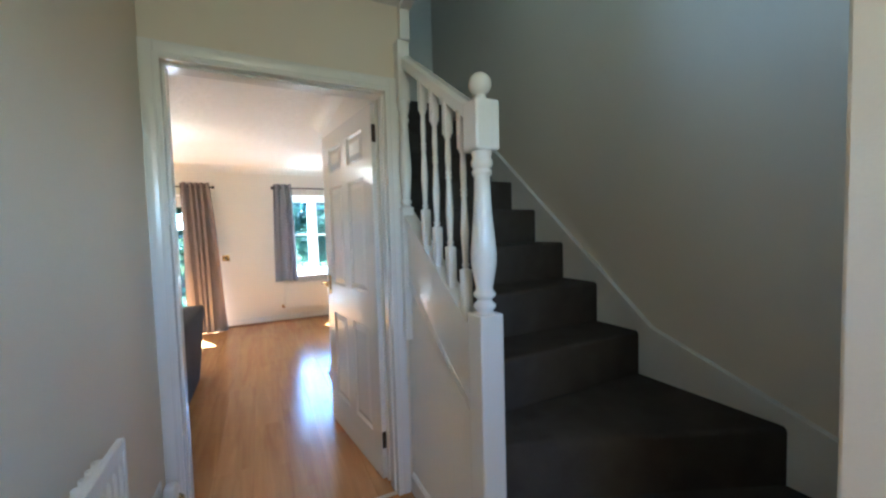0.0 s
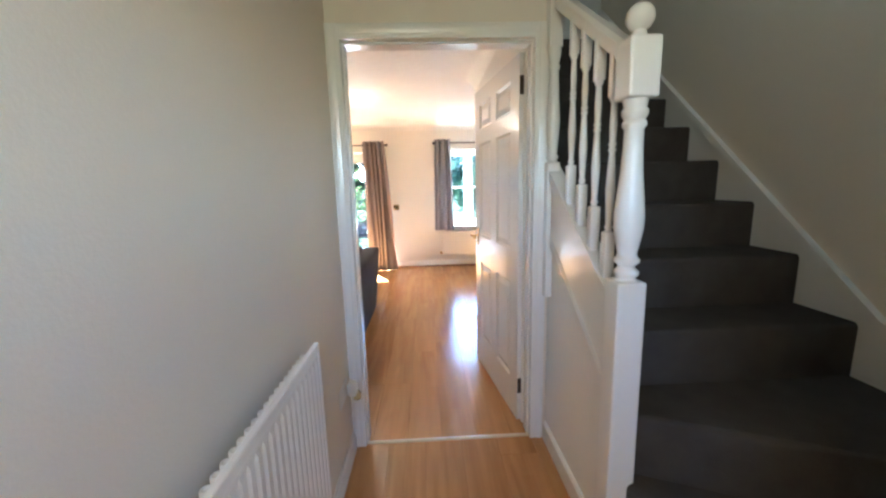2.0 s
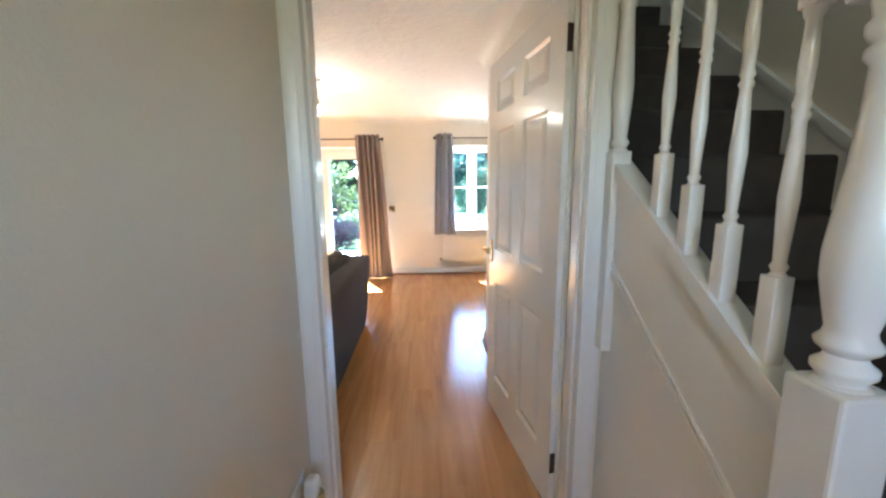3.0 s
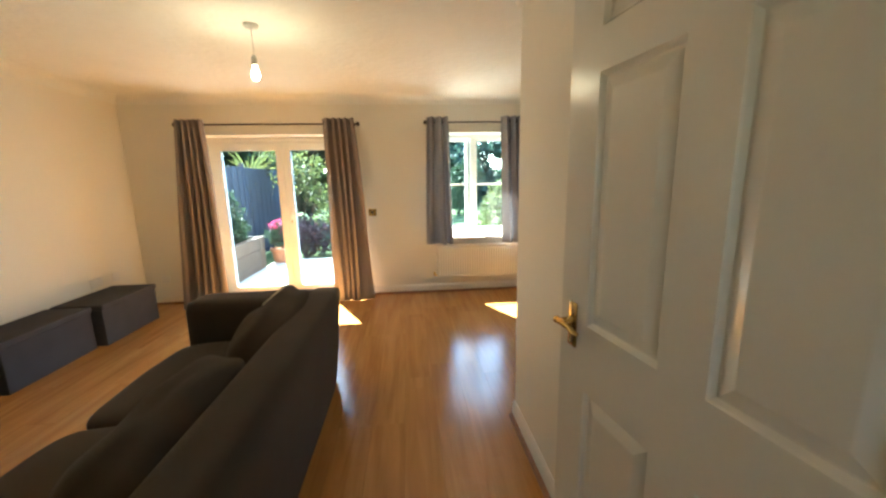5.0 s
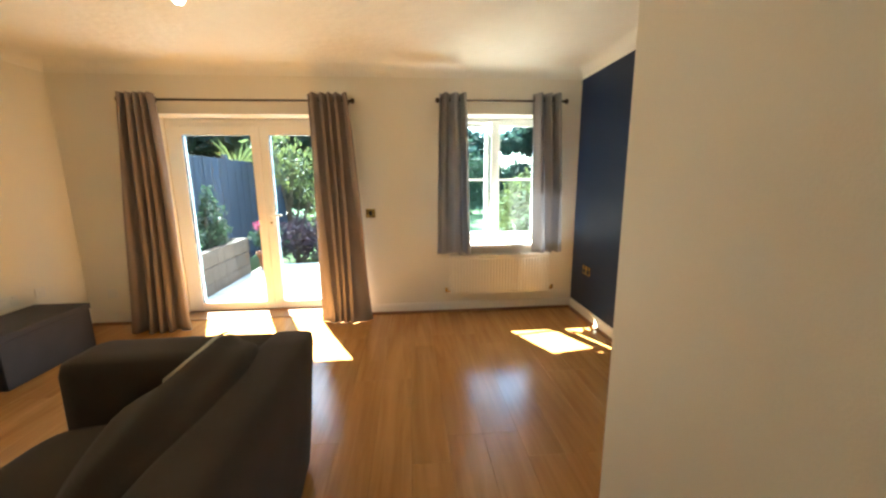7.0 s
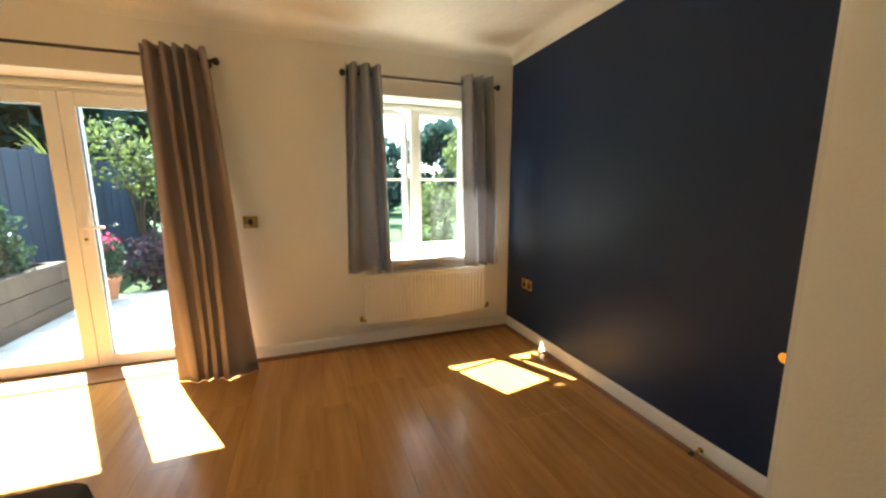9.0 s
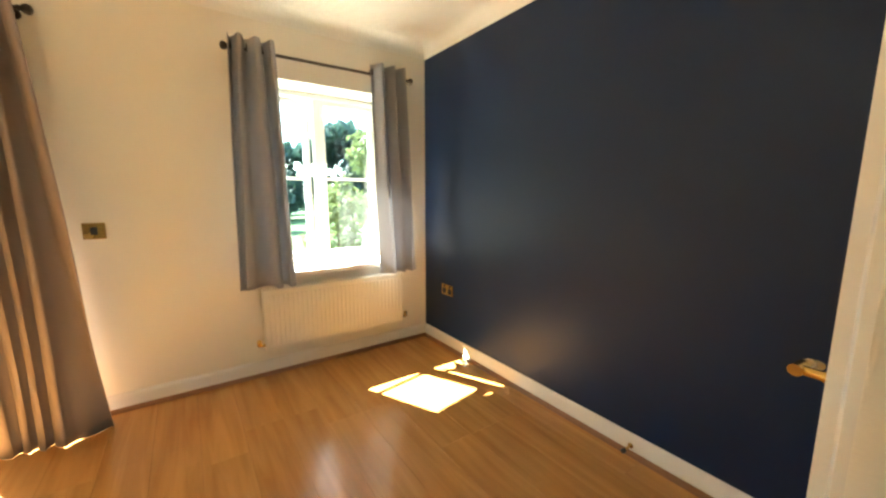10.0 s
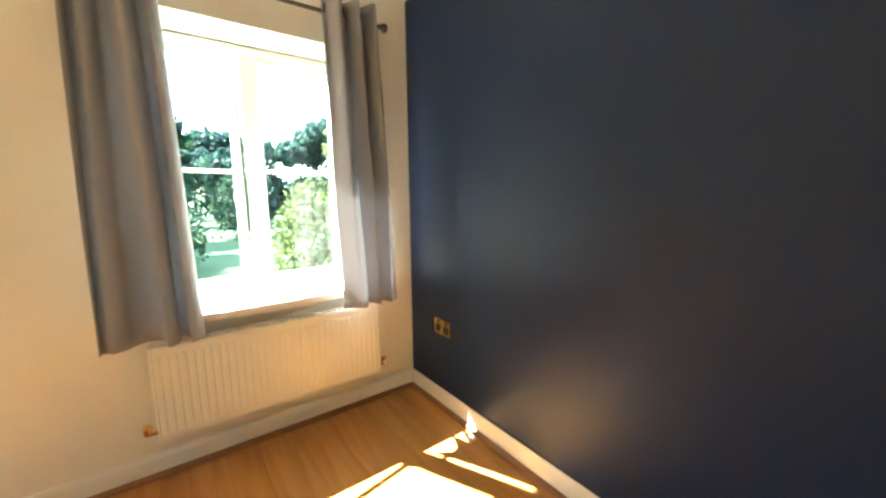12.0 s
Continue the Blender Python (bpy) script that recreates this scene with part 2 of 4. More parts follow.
# ---- mesh helpers ----
def part(name, bm, mat, parent=None, label="", smooth=False, angle=None):
    """Links a bmesh as one mesh object; under a thing or a part its coordinates are those of the world, or of a thing still at the origin."""
    me = bpy.data.meshes.new(name)
    bmesh.ops.recalc_face_normals(bm, faces=bm.faces)
    if smooth:
        for f in bm.faces:
            f.smooth = True
        lim = radians(angle or 40)
        for e in bm.edges:
            if len(e.link_faces) == 2 and e.calc_face_angle() > lim:
                e.smooth = False
    bm.to_mesh(me)
    bm.free()
    me.materials.append(mat)
    ob = new(name, me)
    if parent:
        ob.parent = parent
        if parent.type == "EMPTY":
            ob.matrix_parent_inverse = parent.matrix_basis.inverted()
    if label:
        ob["label"] = label
    return ob


def thing(name, label, category, at=(0, 0, 0), group="", kind=""):
    ob = new(name)
    ob.empty_display_size = 0.1
    ob.location = at
    return tagged(ob, label, category, group, kind)


def box(x0, x1, y0, y1, z0, z1, bev=0.0, seg=2, bm=None):
    b = bmesh.new()
    bmesh.ops.create_cube(b, size=1.0)
    for v in b.verts:
        v.co = Vector((x0 + (v.co.x + 0.5) * (x1 - x0), y0 + (v.co.y + 0.5) * (y1 - y0), z0 + (v.co.z + 0.5) * (z1 - z0)))
    if bev:
        bmesh.ops.bevel(b, geom=list(b.edges), offset=bev, segments=seg, profile=0.5, affect="EDGES")
    return b if bm is None else merge(bm, b)


def merge(a, b, m=None):
    """Adds bmesh b, moved by m, to bmesh a."""
    made = {}
    for v in b.verts:
        made[v] = a.verts.new(m @ v.co if m else v.co)
    for f in b.faces:
        try:
            a.faces.new([made[v] for v in f.verts]).smooth = f.smooth
        except ValueError:
            pass
    b.free()
    return a


def boxes(*rows, bev=0.0):
    bm = bmesh.new()
    for r in rows:
        box(*r, bev=bev, bm=bm)
    return bm


def lathe(profile, at=(0, 0, 0), seg=20, m=None):
    """Turns rows of (radius, height) about the upright axis at a point."""
    bm = bmesh.new()
    rings = []
    for r, z in profile:
        rings.append([bm.verts.new((r * math.cos(2 * math.pi * i / seg), r * math.sin(2 * math.pi * i / seg), z)) for i in range(seg)])
    for a, b in zip(rings, rings[1:]):
        for i in range(seg):
            bm.faces.new((a[i], a[(i + 1) % seg], b[(i + 1) % seg], b[i]))
    bm.faces.new(rings[0][::-1])
    bm.faces.new(rings[-1])
    mm = Matrix.Translation(at) @ (m or Matrix())
    for v in bm.verts:
        v.co = mm @ v.co
    return bm


def prism(points, axis, a, b):
    """A flat outline of two coordinates, drawn out along an axis from a to b."""
    bm = bmesh.new()
    ends = []
    for k in (a, b):
        row = []
        for p, q in points:
            row.append(bm.verts.new({"x": (k, p, q), "y": (p, k, q), "z": (p, q, k)}[axis]))
        ends.append(row)
    n = len(points)
    for i in range(n):
        bm.faces.new((ends[0][i], ends[0][(i + 1) % n], ends[1][(i + 1) % n], ends[1][i]))
    bm.faces.new(ends[0][::-1])
    bm.faces.new(ends[1])
    return bm


def tube(points, r, seg=10, cap=True):
    """A round bar along points."""
    bm = bmesh.new()
    rings = []
    pts = [Vector(p) for p in points]
    for i, p in enumerate(pts):
        d = (pts[min(i + 1, len(pts) - 1)] - pts[max(i - 1, 0)]).normalized()
        q = d.to_track_quat("Z", "Y")
        rr = r[i] if isinstance(r, (list, tuple)) else r
        rings.append([bm.verts.new(p + q @ Vector((rr * math.cos(2 * math.pi * k / seg), rr * math.sin(2 * math.pi * k / seg), 0))) for k in range(seg)])
    for a, b in zip(rings, rings[1:]):
        for k in range(seg):
            bm.faces.new((a[k], a[(k + 1) % seg], b[(k + 1) % seg], b[k]))
    if cap:
        bm.faces.new(rings[0][::-1])
        bm.faces.new(rings[-1])
    return bm


def puff(center, size, p=5.0, n=12, sag=0.0, wob=0.0, seed=0):
    """A stuffed block: a cube drawn in to a rounded, slightly uneven shape."""
    bm = bmesh.new()
    bmesh.ops.create_cube(bm, size=2.0)
    bmesh.ops.subdivide_edges(bm, edges=list(bm.edges), cuts=n, use_grid_fill=True)
    for v in bm.verts:
        c = v.co.copy()
        k = (abs(c.x) ** p + abs(c.y) ** p + abs(c.z) ** p) ** (-1 / p)
        c *= k
        w = noise.noise(c * 1.7 + Vector((seed * 7.1, 0, 0))) * wob
        c.z -= sag * max(0, c.z) * (1 - min(1, c.x * c.x)) * (1 - min(1, c.y * c.y))
        v.co = Vector((center[0] + c.x * (size[0] / 2 + w), center[1] + c.y * (size[1] / 2 + w), center[2] + c.z * (size[2] / 2 + w)))
    return bm


def sweep_wall(runs, profile):
    """A moulding along straight wall runs ((x0, y0), (x1, y1), inward x, inward y); profile rows of (out from wall, height)."""
    bm = bmesh.new()
    for (x0, y0), (x1, y1), ix, iy in runs:
        ends = []
        for x, y in ((x0, y0), (x1, y1)):
            ends.append([bm.verts.new((x + ix * o, y + iy * o, z)) for o, z in profile])
        n = len(profile)
        for i in range(n):
            bm.faces.new((ends[0][i], ends[0][(i + 1) % n], ends[1][(i + 1) % n], ends[1][i]))
        bm.faces.new(ends[0][::-1])
        bm.faces.new(ends[1])
    return bm


def leaves(name, mat, parent, blobs, count, size, seed, label="", lump=0.35):
    """A crown of many small leaves strewn over uneven blobs (x, y, z, rx, ry, rz)."""
    rng = np.random.default_rng(seed)
    vs, fs = [], []
    vol = np.array([b[3] * b[4] * b[5] for b in blobs]) ** 0.7
    pick = rng.choice(len(blobs), count, p=vol / vol.sum())
    d = rng.normal(size=(count, 3))
    d /= np.linalg.norm(d, axis=1)[:, None]
    rad = 1 - np.abs(rng.normal(0, 0.22, count))
    bl = np.array(blobs)[pick]
    bump = 1 + lump * np.sin(d[:, 0] * 5 + bl[:, 0] * 3) * np.cos(d[:, 1] * 4 + d[:, 2] * 6 + bl[:, 2])
    pos = bl[:, :3] + d * bl[:, 3:] * (rad * bump)[:, None]
    for i in range(count):
        a = rng.normal(size=3)
        a /= np.linalg.norm(a)
        b = np.cross(a, rng.normal(size=3))
        b /= np.linalg.norm(b)
        s = size * rng.uniform(0.6, 1.4)
        c = np.cross(a, b) * s * 0.15
        p = pos[i]
        k = len(vs)
        vs += [p - a * s, p + b * s * 0.45 + c, p + a * s, p - b * s * 0.45 + c]
        fs.append((k, k + 1, k + 2, k + 3))
    me = bpy.data.meshes.new(name)
    me.from_pydata([tuple(v) for v in vs], [], fs)
    me.materials.append(mat)
    ob = new(name, me)
    if parent:
        ob.parent = parent
        if parent.type == "EMPTY":
            ob.matrix_parent_inverse = parent.matrix_basis.inverted()
    if label:
        ob["label"] = label
    return ob


def structure(ob, label, category):
    return tagged(ob, label, category, kind="structure")


# ---- large structure ----
# Living room x -2.85..1.872, y 3.27..7.625; hall x -0.09..0.98, y 0.1..3.15; stairs x 0.98..1.905.
CEIL = 2.35
w = boxes((-3.0, -2.1, 7.625, 7.88, 0, 2.6), (-2.1, -0.37, 7.625, 7.88, 1.93, 2.6), (-0.37, 0.58, 7.625, 7.88, 0, 2.6), (0.58, 1.585, 7.625, 7.88, 0, 0.66), (0.58, 1.585, 7.625, 7.88, 1.94, 2.6), (1.585, 2.03, 7.625, 7.88, 0, 2.6))
structure(part("wall_north", w, CREAM), "cream painted plaster wall with french door and window openings", "wall")
structure(part("wall_outer_leaf", boxes((-6.0, -2.1, 7.88, 7.96, -0.3, 5.2), (-2.1, -0.37, 7.88, 7.96, 1.93, 5.2), (-2.1, -0.37, 7.88, 7.96, -0.3, -0.05), (-0.37, 0.58, 7.88, 7.96, -0.3, 5.2), (0.58, 1.585, 7.88, 7.96, -0.3, 0.66), (0.58, 1.585, 7.88, 7.96, 1.94, 5.2), (1.585, 5.0, 7.88, 7.96, -0.3, 5.2)), BRICKWALL), "brick outer face of the house wall", "wall")
structure(part("wall_east", box(1.872, 2.03, 5.035, 7.625, 0, 2.6), NAVY), "matt navy blue painted feature wall", "wall")
structure(part("wall_west", box(-3.0, -2.85, 3.27, 7.625, 0, 2.6), CREAM), "cream painted plain living room wall", "wall")
w = boxes((-3.0, -0.05, 3.15, 3.27, 0, 2.6), (-0.05, 0.876, 3.15, 3.27, 2.03, 2.6), (0.876, 0.965, 3.15, 3.27, 0, 2.6))
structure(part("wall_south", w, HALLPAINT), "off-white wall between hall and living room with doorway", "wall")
structure(part("wall_partition", box(0.841, 0.965, 3.27, 4.93, 0, 5.0), CREAM), "cream painted partition wall beside the stairs", "wall")
w = boxes((0.841, 0.93, 4.93, 5.042, 0, 5.0), (0.93, 1.70, 4.93, 5.042, 2.0, 5.0), (1.70, 1.962, 4.93, 5.042, 0, 5.0))
structure(part("wall_return", w, CREAM), "cream return wall with a closed white door", "wall")
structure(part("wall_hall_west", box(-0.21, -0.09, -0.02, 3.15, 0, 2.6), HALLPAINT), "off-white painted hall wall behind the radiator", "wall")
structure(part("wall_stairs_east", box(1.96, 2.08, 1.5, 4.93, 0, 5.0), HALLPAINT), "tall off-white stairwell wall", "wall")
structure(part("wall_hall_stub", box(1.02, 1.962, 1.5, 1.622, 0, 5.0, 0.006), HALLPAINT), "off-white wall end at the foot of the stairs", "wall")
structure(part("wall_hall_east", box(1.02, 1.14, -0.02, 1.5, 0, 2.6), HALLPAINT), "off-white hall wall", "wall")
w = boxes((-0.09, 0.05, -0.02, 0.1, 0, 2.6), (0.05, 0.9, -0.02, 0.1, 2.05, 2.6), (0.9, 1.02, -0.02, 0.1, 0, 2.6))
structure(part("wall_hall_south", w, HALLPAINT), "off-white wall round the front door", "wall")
structure(part("ceiling_living", boxes((-2.85, 0.841, 3.27, 7.625, CEIL, 2.6), (0.841, 1.872, 5.035, 7.625, CEIL, 2.6)), CEILING), "off-white lightly textured ceiling", "ceiling")
structure(part("ceiling_hall", boxes((-0.09, 0.98, 0.1, 3.15, 2.42, 2.68), (0.98, 1.02, 0.1, 1.5, 2.42, 2.68)), CEILING), "off-white hall ceiling", "ceiling")
# upper storey round the stairwell
structure(part("landing_floor", boxes((-0.09, 0.841, 3.27, 5.045, 2.6, 2.68), (-0.09, 0.98, 3.15, 3.27, 2.6, 2.68)), CARPET), "carpeted landing floor", "floor")
w = boxes((-0.21, -0.09, 1.5, 3.5, 2.68, 5.0), (-0.21, -0.09, 4.5, 5.045, 2.68, 5.0), (-0.21, -0.09, 3.5, 4.5, 2.68, 3.4), (-0.21, -0.09, 3.5, 4.5, 4.4, 5.0), (-0.09, 1.02, 1.5, 1.622, 2.68, 5.0), (-0.09, 0.841, 4.93, 5.045, 2.68, 5.0))
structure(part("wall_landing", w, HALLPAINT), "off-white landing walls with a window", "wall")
structure(part("ceiling_landing", box(-0.21, 2.08, 1.5, 5.045, 5.0, 5.1), CEILING), "white landing ceiling", "ceiling")
# Unseen slab added above the storeys; it shuts out the sky overhead.
structure(part("roof_slab", box(-6.2, 5.2, -0.2, 8.2, 5.1, 5.3), UNDERLAY), "unseen slab added over the house", "roof")
structure(part("floor_slab", box(-3.0, 2.03, -0.02, 7.88, -0.2, -0.012), UNDERLAY), "dark floor base below the laminate", "floor")

# coving, skirting and the oak bead at its foot
arc = [(0.0, 2.255)] + [(0.104 - 0.1 * math.cos(a), CEIL - 0.095 + 0.095 * math.sin(a)) for a in [i * math.pi / 16 for i in range(1, 8)]] + [(0.1, CEIL), (0.0, CEIL)]
INNER = [((-2.85, 7.625), (1.872, 7.625), 0, -1), ((1.872, 7.625), (1.872, 5.035), -1, 0), ((0.841, 5.042), (1.872, 5.042), 0, 1), ((0.841, 3.27), (0.841, 5.142), -1, 0), ((-2.85, 3.27), (0.841, 3.27), 0, 1), ((-2.85, 3.27), (-2.85, 7.625), 1, 0)]
structure(part("coving", sweep_wall(INNER, arc), CEILING, smooth=True, angle=50), "off-white concave plaster coving", "coving")
skirt = [(0, 0), (0.016, 0), (0.016, 0.068), (0.0135, 0.076), (0.0135, 0.082), (0.009, 0.09), (0.006, 0.1), (0, 0.1)]
bead = [(0.016, 0), (0.036, 0), (0.034, 0.01), (0.027, 0.018), (0.016, 0.022)]
RUNS = [((-2.85, 7.625), (-2.1, 7.625), 0, -1), ((-0.37, 7.625), (1.872, 7.625), 0, -1), ((1.872, 7.609), (1.872, 5.035), -1, 0), ((1.78, 5.035), (1.856, 5.035), 0, 1), ((0.841, 3.35), (0.841, 5.042), -1, 0), ((-2.85, 3.27), (-0.1, 3.27), 0, 1), ((-2.85, 3.286), (-2.85, 7.609), 1, 0)]
structure(part("baseboard", sweep_wall(RUNS, skirt), GLOSS, smooth=True), "white gloss moulded skirting board", "skirting board")
structure(part("trim", sweep_wall(RUNS, bead), BEAD, smooth=True), "oak edging bead along the skirting", "trim")
structure(part("baseboard_hall", sweep_wall([((-0.09, 0.12), (-0.09, 3.13), 1, 0)], skirt), GLOSS, smooth=True), "white gloss hall skirting board", "skirting board")

# doorway lining and architraves between hall and living room
lining = structure(new("door_lining"), "white gloss door lining with a planted stop", "door frame")
for x0, x1, z0, z1 in ((-0.05, -0.026, 0, 2.03), (0.852, 0.876, 0, 2.03), (-0.026, 0.852, 2.006, 2.03)):
    part("jamb", box(x0, x1, 3.135, 3.285, z0, z1, 0.0015), GLOSS, lining)
for x0, x1, z0, z1 in ((-0.026, -0.016, 0, 2.006), (0.842, 0.852, 0, 2.006), (-0.016, 0.842, 1.996, 2.006)):
    part("stop_bead", box(x0, x1, 3.175, 3.235, z0, z1, 0.0015), GLOSS, lining)
arch = [(0, 0), (0.06, 0), (0.06, 0.012), (0.05, 0.017), (0.03, 0.015), (0.012, 0.012), (0.006, 0.016), (0, 0.014)]


def architrave(x0, x1, top, y, out, width=0.06):
    """Two legs and a head round an opening on the wall face y, proud towards out."""
    bm = bmesh.new()
    k = width / 0.06
    for side, x in ((-1, x0), (1, x1)):
        merge(bm, prism([(x + side * a * k, y + out * b) for a, b in arch], "z", 0, top + width))
    merge(bm, prism([(y + out * b, top + a * k) for a, b in arch], "x", x0, x1))
    return bm


structure(part("architrave_hall", architrave(-0.036, 0.864, 2.018, 3.15, -1, 0.054), GLOSS, smooth=True), "white gloss moulded architrave in the hall", "architrave")
structure(part("architrave_living", architrave(-0.036, 0.864, 2.018, 3.27, 1, 0.058), GLOSS, smooth=True), "white gloss moulded architrave in the living room", "architrave")
structure(part("threshold_strip", prism([(3.152, 0.0), (3.156, 0.004), (3.165, 0.0055), (3.174, 0.004), (3.178, 0.0)], "x", -0.025, 0.85), STRIP), "slim pale brass threshold strip in the doorway", "threshold")


# ---- doors ----
def six_panel_door(name, label, m, wide=0.836, high=1.985, thick=0.038, flip=1, handles=(1, -1), kind="structure", drop=0.0):
    """A moulded six-panel door hung at its origin, its width along +y; flip sets the side of the knuckles."""
    door = thing(name, label, "door", kind=kind)
    bm = bmesh.new()
    st, gap = 0.122 * wide / 0.836, 0.11 * wide / 0.836
    pw = (wide - 2 * st - gap) / 2
    ys = [0, st, st + pw, st + pw + gap, wide - st, wide]
    zs = [0, 0.215, 0.795, 0.985, 1.625, 1.725, 1.885, high]
    rings = ((0.0, 0.0), (0.003, -0.004), (0.008, -0.0085), (0.011, -0.0115), (0.015, -0.0115), (0.045, -0.0015), (0.048, -0.001))
    for sx in (-1, 1):
        for i in range(5):
            for j in range(7):
                y0, y1, z0, z1 = ys[i], ys[i + 1], zs[j], zs[j + 1]
                rows = rings if i in (1, 3) and j in (1, 3, 5) else ((0.0, 0.0),)
                last = None
                for ins, dp in rows:
                    x = sx * (thick / 2 + dp)
                    cur = [bm.verts.new((x, a, b)) for a, b in ((y0 + ins, z0 + ins), (y1 - ins, z0 + ins), (y1 - ins, z1 - ins), (y0 + ins, z1 - ins))]
                    if last:
                        for k in range(4):
                            bm.faces.new((last[k], last[(k + 1) % 4], cur[(k + 1) % 4], cur[k]))
                    last = cur
                bm.faces.new(last)
    edge = [(0, 0), (0, high), (wide, high), (wide, 0)]
    b0 = {}
    for sx in (-1, 1):
        b0[sx] = [bm.verts.new((sx * thick / 2, y, z)) for y, z in edge]
    for i in range(4):
        bm.faces.new((b0[-1][i], b0[-1][(i + 1) % 4], b0[1][(i + 1) % 4], b0[1][i]))
    bmesh.ops.remove_doubles(bm, verts=bm.verts, dist=0.0001)
    part("leaf", bm, GLOSS, door)
    for z in (0.165, 1.79):
        part("hinge", boxes((-0.017, 0.019, -0.003, 0.0005, z, z + 0.09), (flip * 0.012 - 0.006, flip * 0.012 + 0.006, -0.014, -0.002, z, z + 0.09)), BRONZE, door, "dark bronze butt hinge")
    for s in handles:
        x, zh = s * thick / 2, 0.985 - drop
        yh = wide - 0.062
        plate = box(min(x, x + s * 0.006), max(x, x + s * 0.006), yh - 0.02, yh + 0.02, zh - 0.08, zh + 0.05, 0.004)
        h = part("door_handle", plate, BRASS, door, "polished brass lever handle on a backplate", smooth=True)
        merge_bm = lathe([(0.011, 0), (0.011, 0.012), (0.008, 0.02), (0.008, 0.05)], (x, yh, zh), 14, Matrix.Rotation(s * math.pi / 2, 4, "Y"))
        part("spindle", merge_bm, BRASS, h, smooth=True)
        xs = x + s * 0.048
        part("lever", tube([(xs, yh + 0.012, zh), (xs, yh - 0.02, zh + 0.001), (xs, yh - 0.05, zh - 0.002), (xs, yh - 0.072, zh - 0.009), (xs - s * 0.006, yh - 0.082, zh - 0.013)], [0.0105, 0.0095, 0.008, 0.009, 0.007], 10), BRASS, h, smooth=True)
    door.matrix_basis = m
    return door


LEAF_TURN = 8.0
six_panel_door("door_1", "white gloss six-panel door with brass lever, standing open", pose(0.836, 3.292, 0.008, 0, 0, LEAF_TURN))
six_panel_door("door_2", "white gloss six-panel door with brass lever, barely ajar", pose(1.695, 4.985, 0.006, 0, 0, 83.8), wide=0.755, handles=(1,), drop=0.05)
structure(part("architrave_return", architrave(0.925, 1.705, 2.0, 5.042, 1, 0.075), GLOSS), "white architrave round the closed door", "architrave")

# unseen front door behind the walker; its pane is sized to limit the hall's light
fd = thing("door_3", "unseen white front door with a small glazed panel at head height", "door", (0.45, 0.05, 0), kind="structure")
part("stile", boxes((0.05, 0.2, 0.02, 0.07, 0, 2.05), (0.75, 0.9, 0.02, 0.07, 0, 2.05), (0.2, 0.75, 0.02, 0.07, 0, 1.4), (0.2, 0.75, 0.02, 0.07, 1.9, 2.05)), UPVC, fd)
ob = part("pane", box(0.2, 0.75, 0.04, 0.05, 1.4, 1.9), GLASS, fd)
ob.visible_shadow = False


# ---- windows ----
def frame_bars(x0, x1, z0, z1, y0, y1, bar, bev=0.004):
    return boxes((x0, x0 + bar, y0, y1, z0, z1), (x1 - bar, x1, y0, y1, z0, z1), (x0 + bar, x1 - bar, y0, y1, z0, z0 + bar), (x0 + bar, x1 - bar, y0, y1, z1 - bar, z1), bev=bev)


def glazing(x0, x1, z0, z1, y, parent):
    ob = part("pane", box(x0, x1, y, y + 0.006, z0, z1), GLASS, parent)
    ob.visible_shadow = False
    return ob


win = thing("window_1", "white upvc casement window with one leaf ajar", "window", (1.084, 7.9, 0.69), kind="structure")
part("window_frame", frame_bars(0.58, 1.585, 0.695, 1.94, 7.88, 7.95, 0.04), UPVC, win)
part("mullion", box(1.06, 1.108, 7.88, 7.95, 0.735, 1.9, 0.004), UPVC, win)
part("trickle_vent", box(0.68, 1.48, 7.865, 7.88, 1.905, 1.93, 0.004), UPVC, win)
s = part("sash", frame_bars(1.108, 1.545, 0.735, 1.9, 7.885, 7.945, 0.034), UPVC, win)
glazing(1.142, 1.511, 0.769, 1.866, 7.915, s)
part("glazing_bar", box(1.142, 1.511, 7.908, 7.928, 1.318, 1.338, 0.003), UPVC, s)
# the other leaf stands a little open, hung on its outer jamb
s = part("sash", frame_bars(0, 0.437, 0.735, 1.9, 0.0, 0.06, 0.034), UPVC, win, "white casement leaf pushed slightly open")
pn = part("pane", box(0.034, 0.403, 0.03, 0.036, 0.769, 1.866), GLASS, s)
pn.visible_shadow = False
part("glazing_bar", box(0.034, 0.403, 0.023, 0.043, 1.318, 1.338, 0.003), UPVC, s)
part("gasket", box(0.433, 0.439, -0.004, 0.05, 0.74, 1.895), BLACK, s)
part("window_handle", boxes((0.395, 0.42, -0.012, 0.0, 1.24, 1.31), (0.4, 0.415, -0.026, -0.012, 1.17, 1.3), bev=0.003), WHITEPLASTIC, s)
s.matrix_basis = pose(0.62, 7.885, 0, 0, 0, 10)
structure(part("window_sill", prism([(0.5, 7.552), (1.66, 7.552), (1.66, 7.624), (1.583, 7.624), (1.583, 7.88), (0.582, 7.88), (0.582, 7.624), (0.5, 7.624)], "z", 0.664, 0.697), GLOSS), "white gloss window board above the radiator", "window sill")

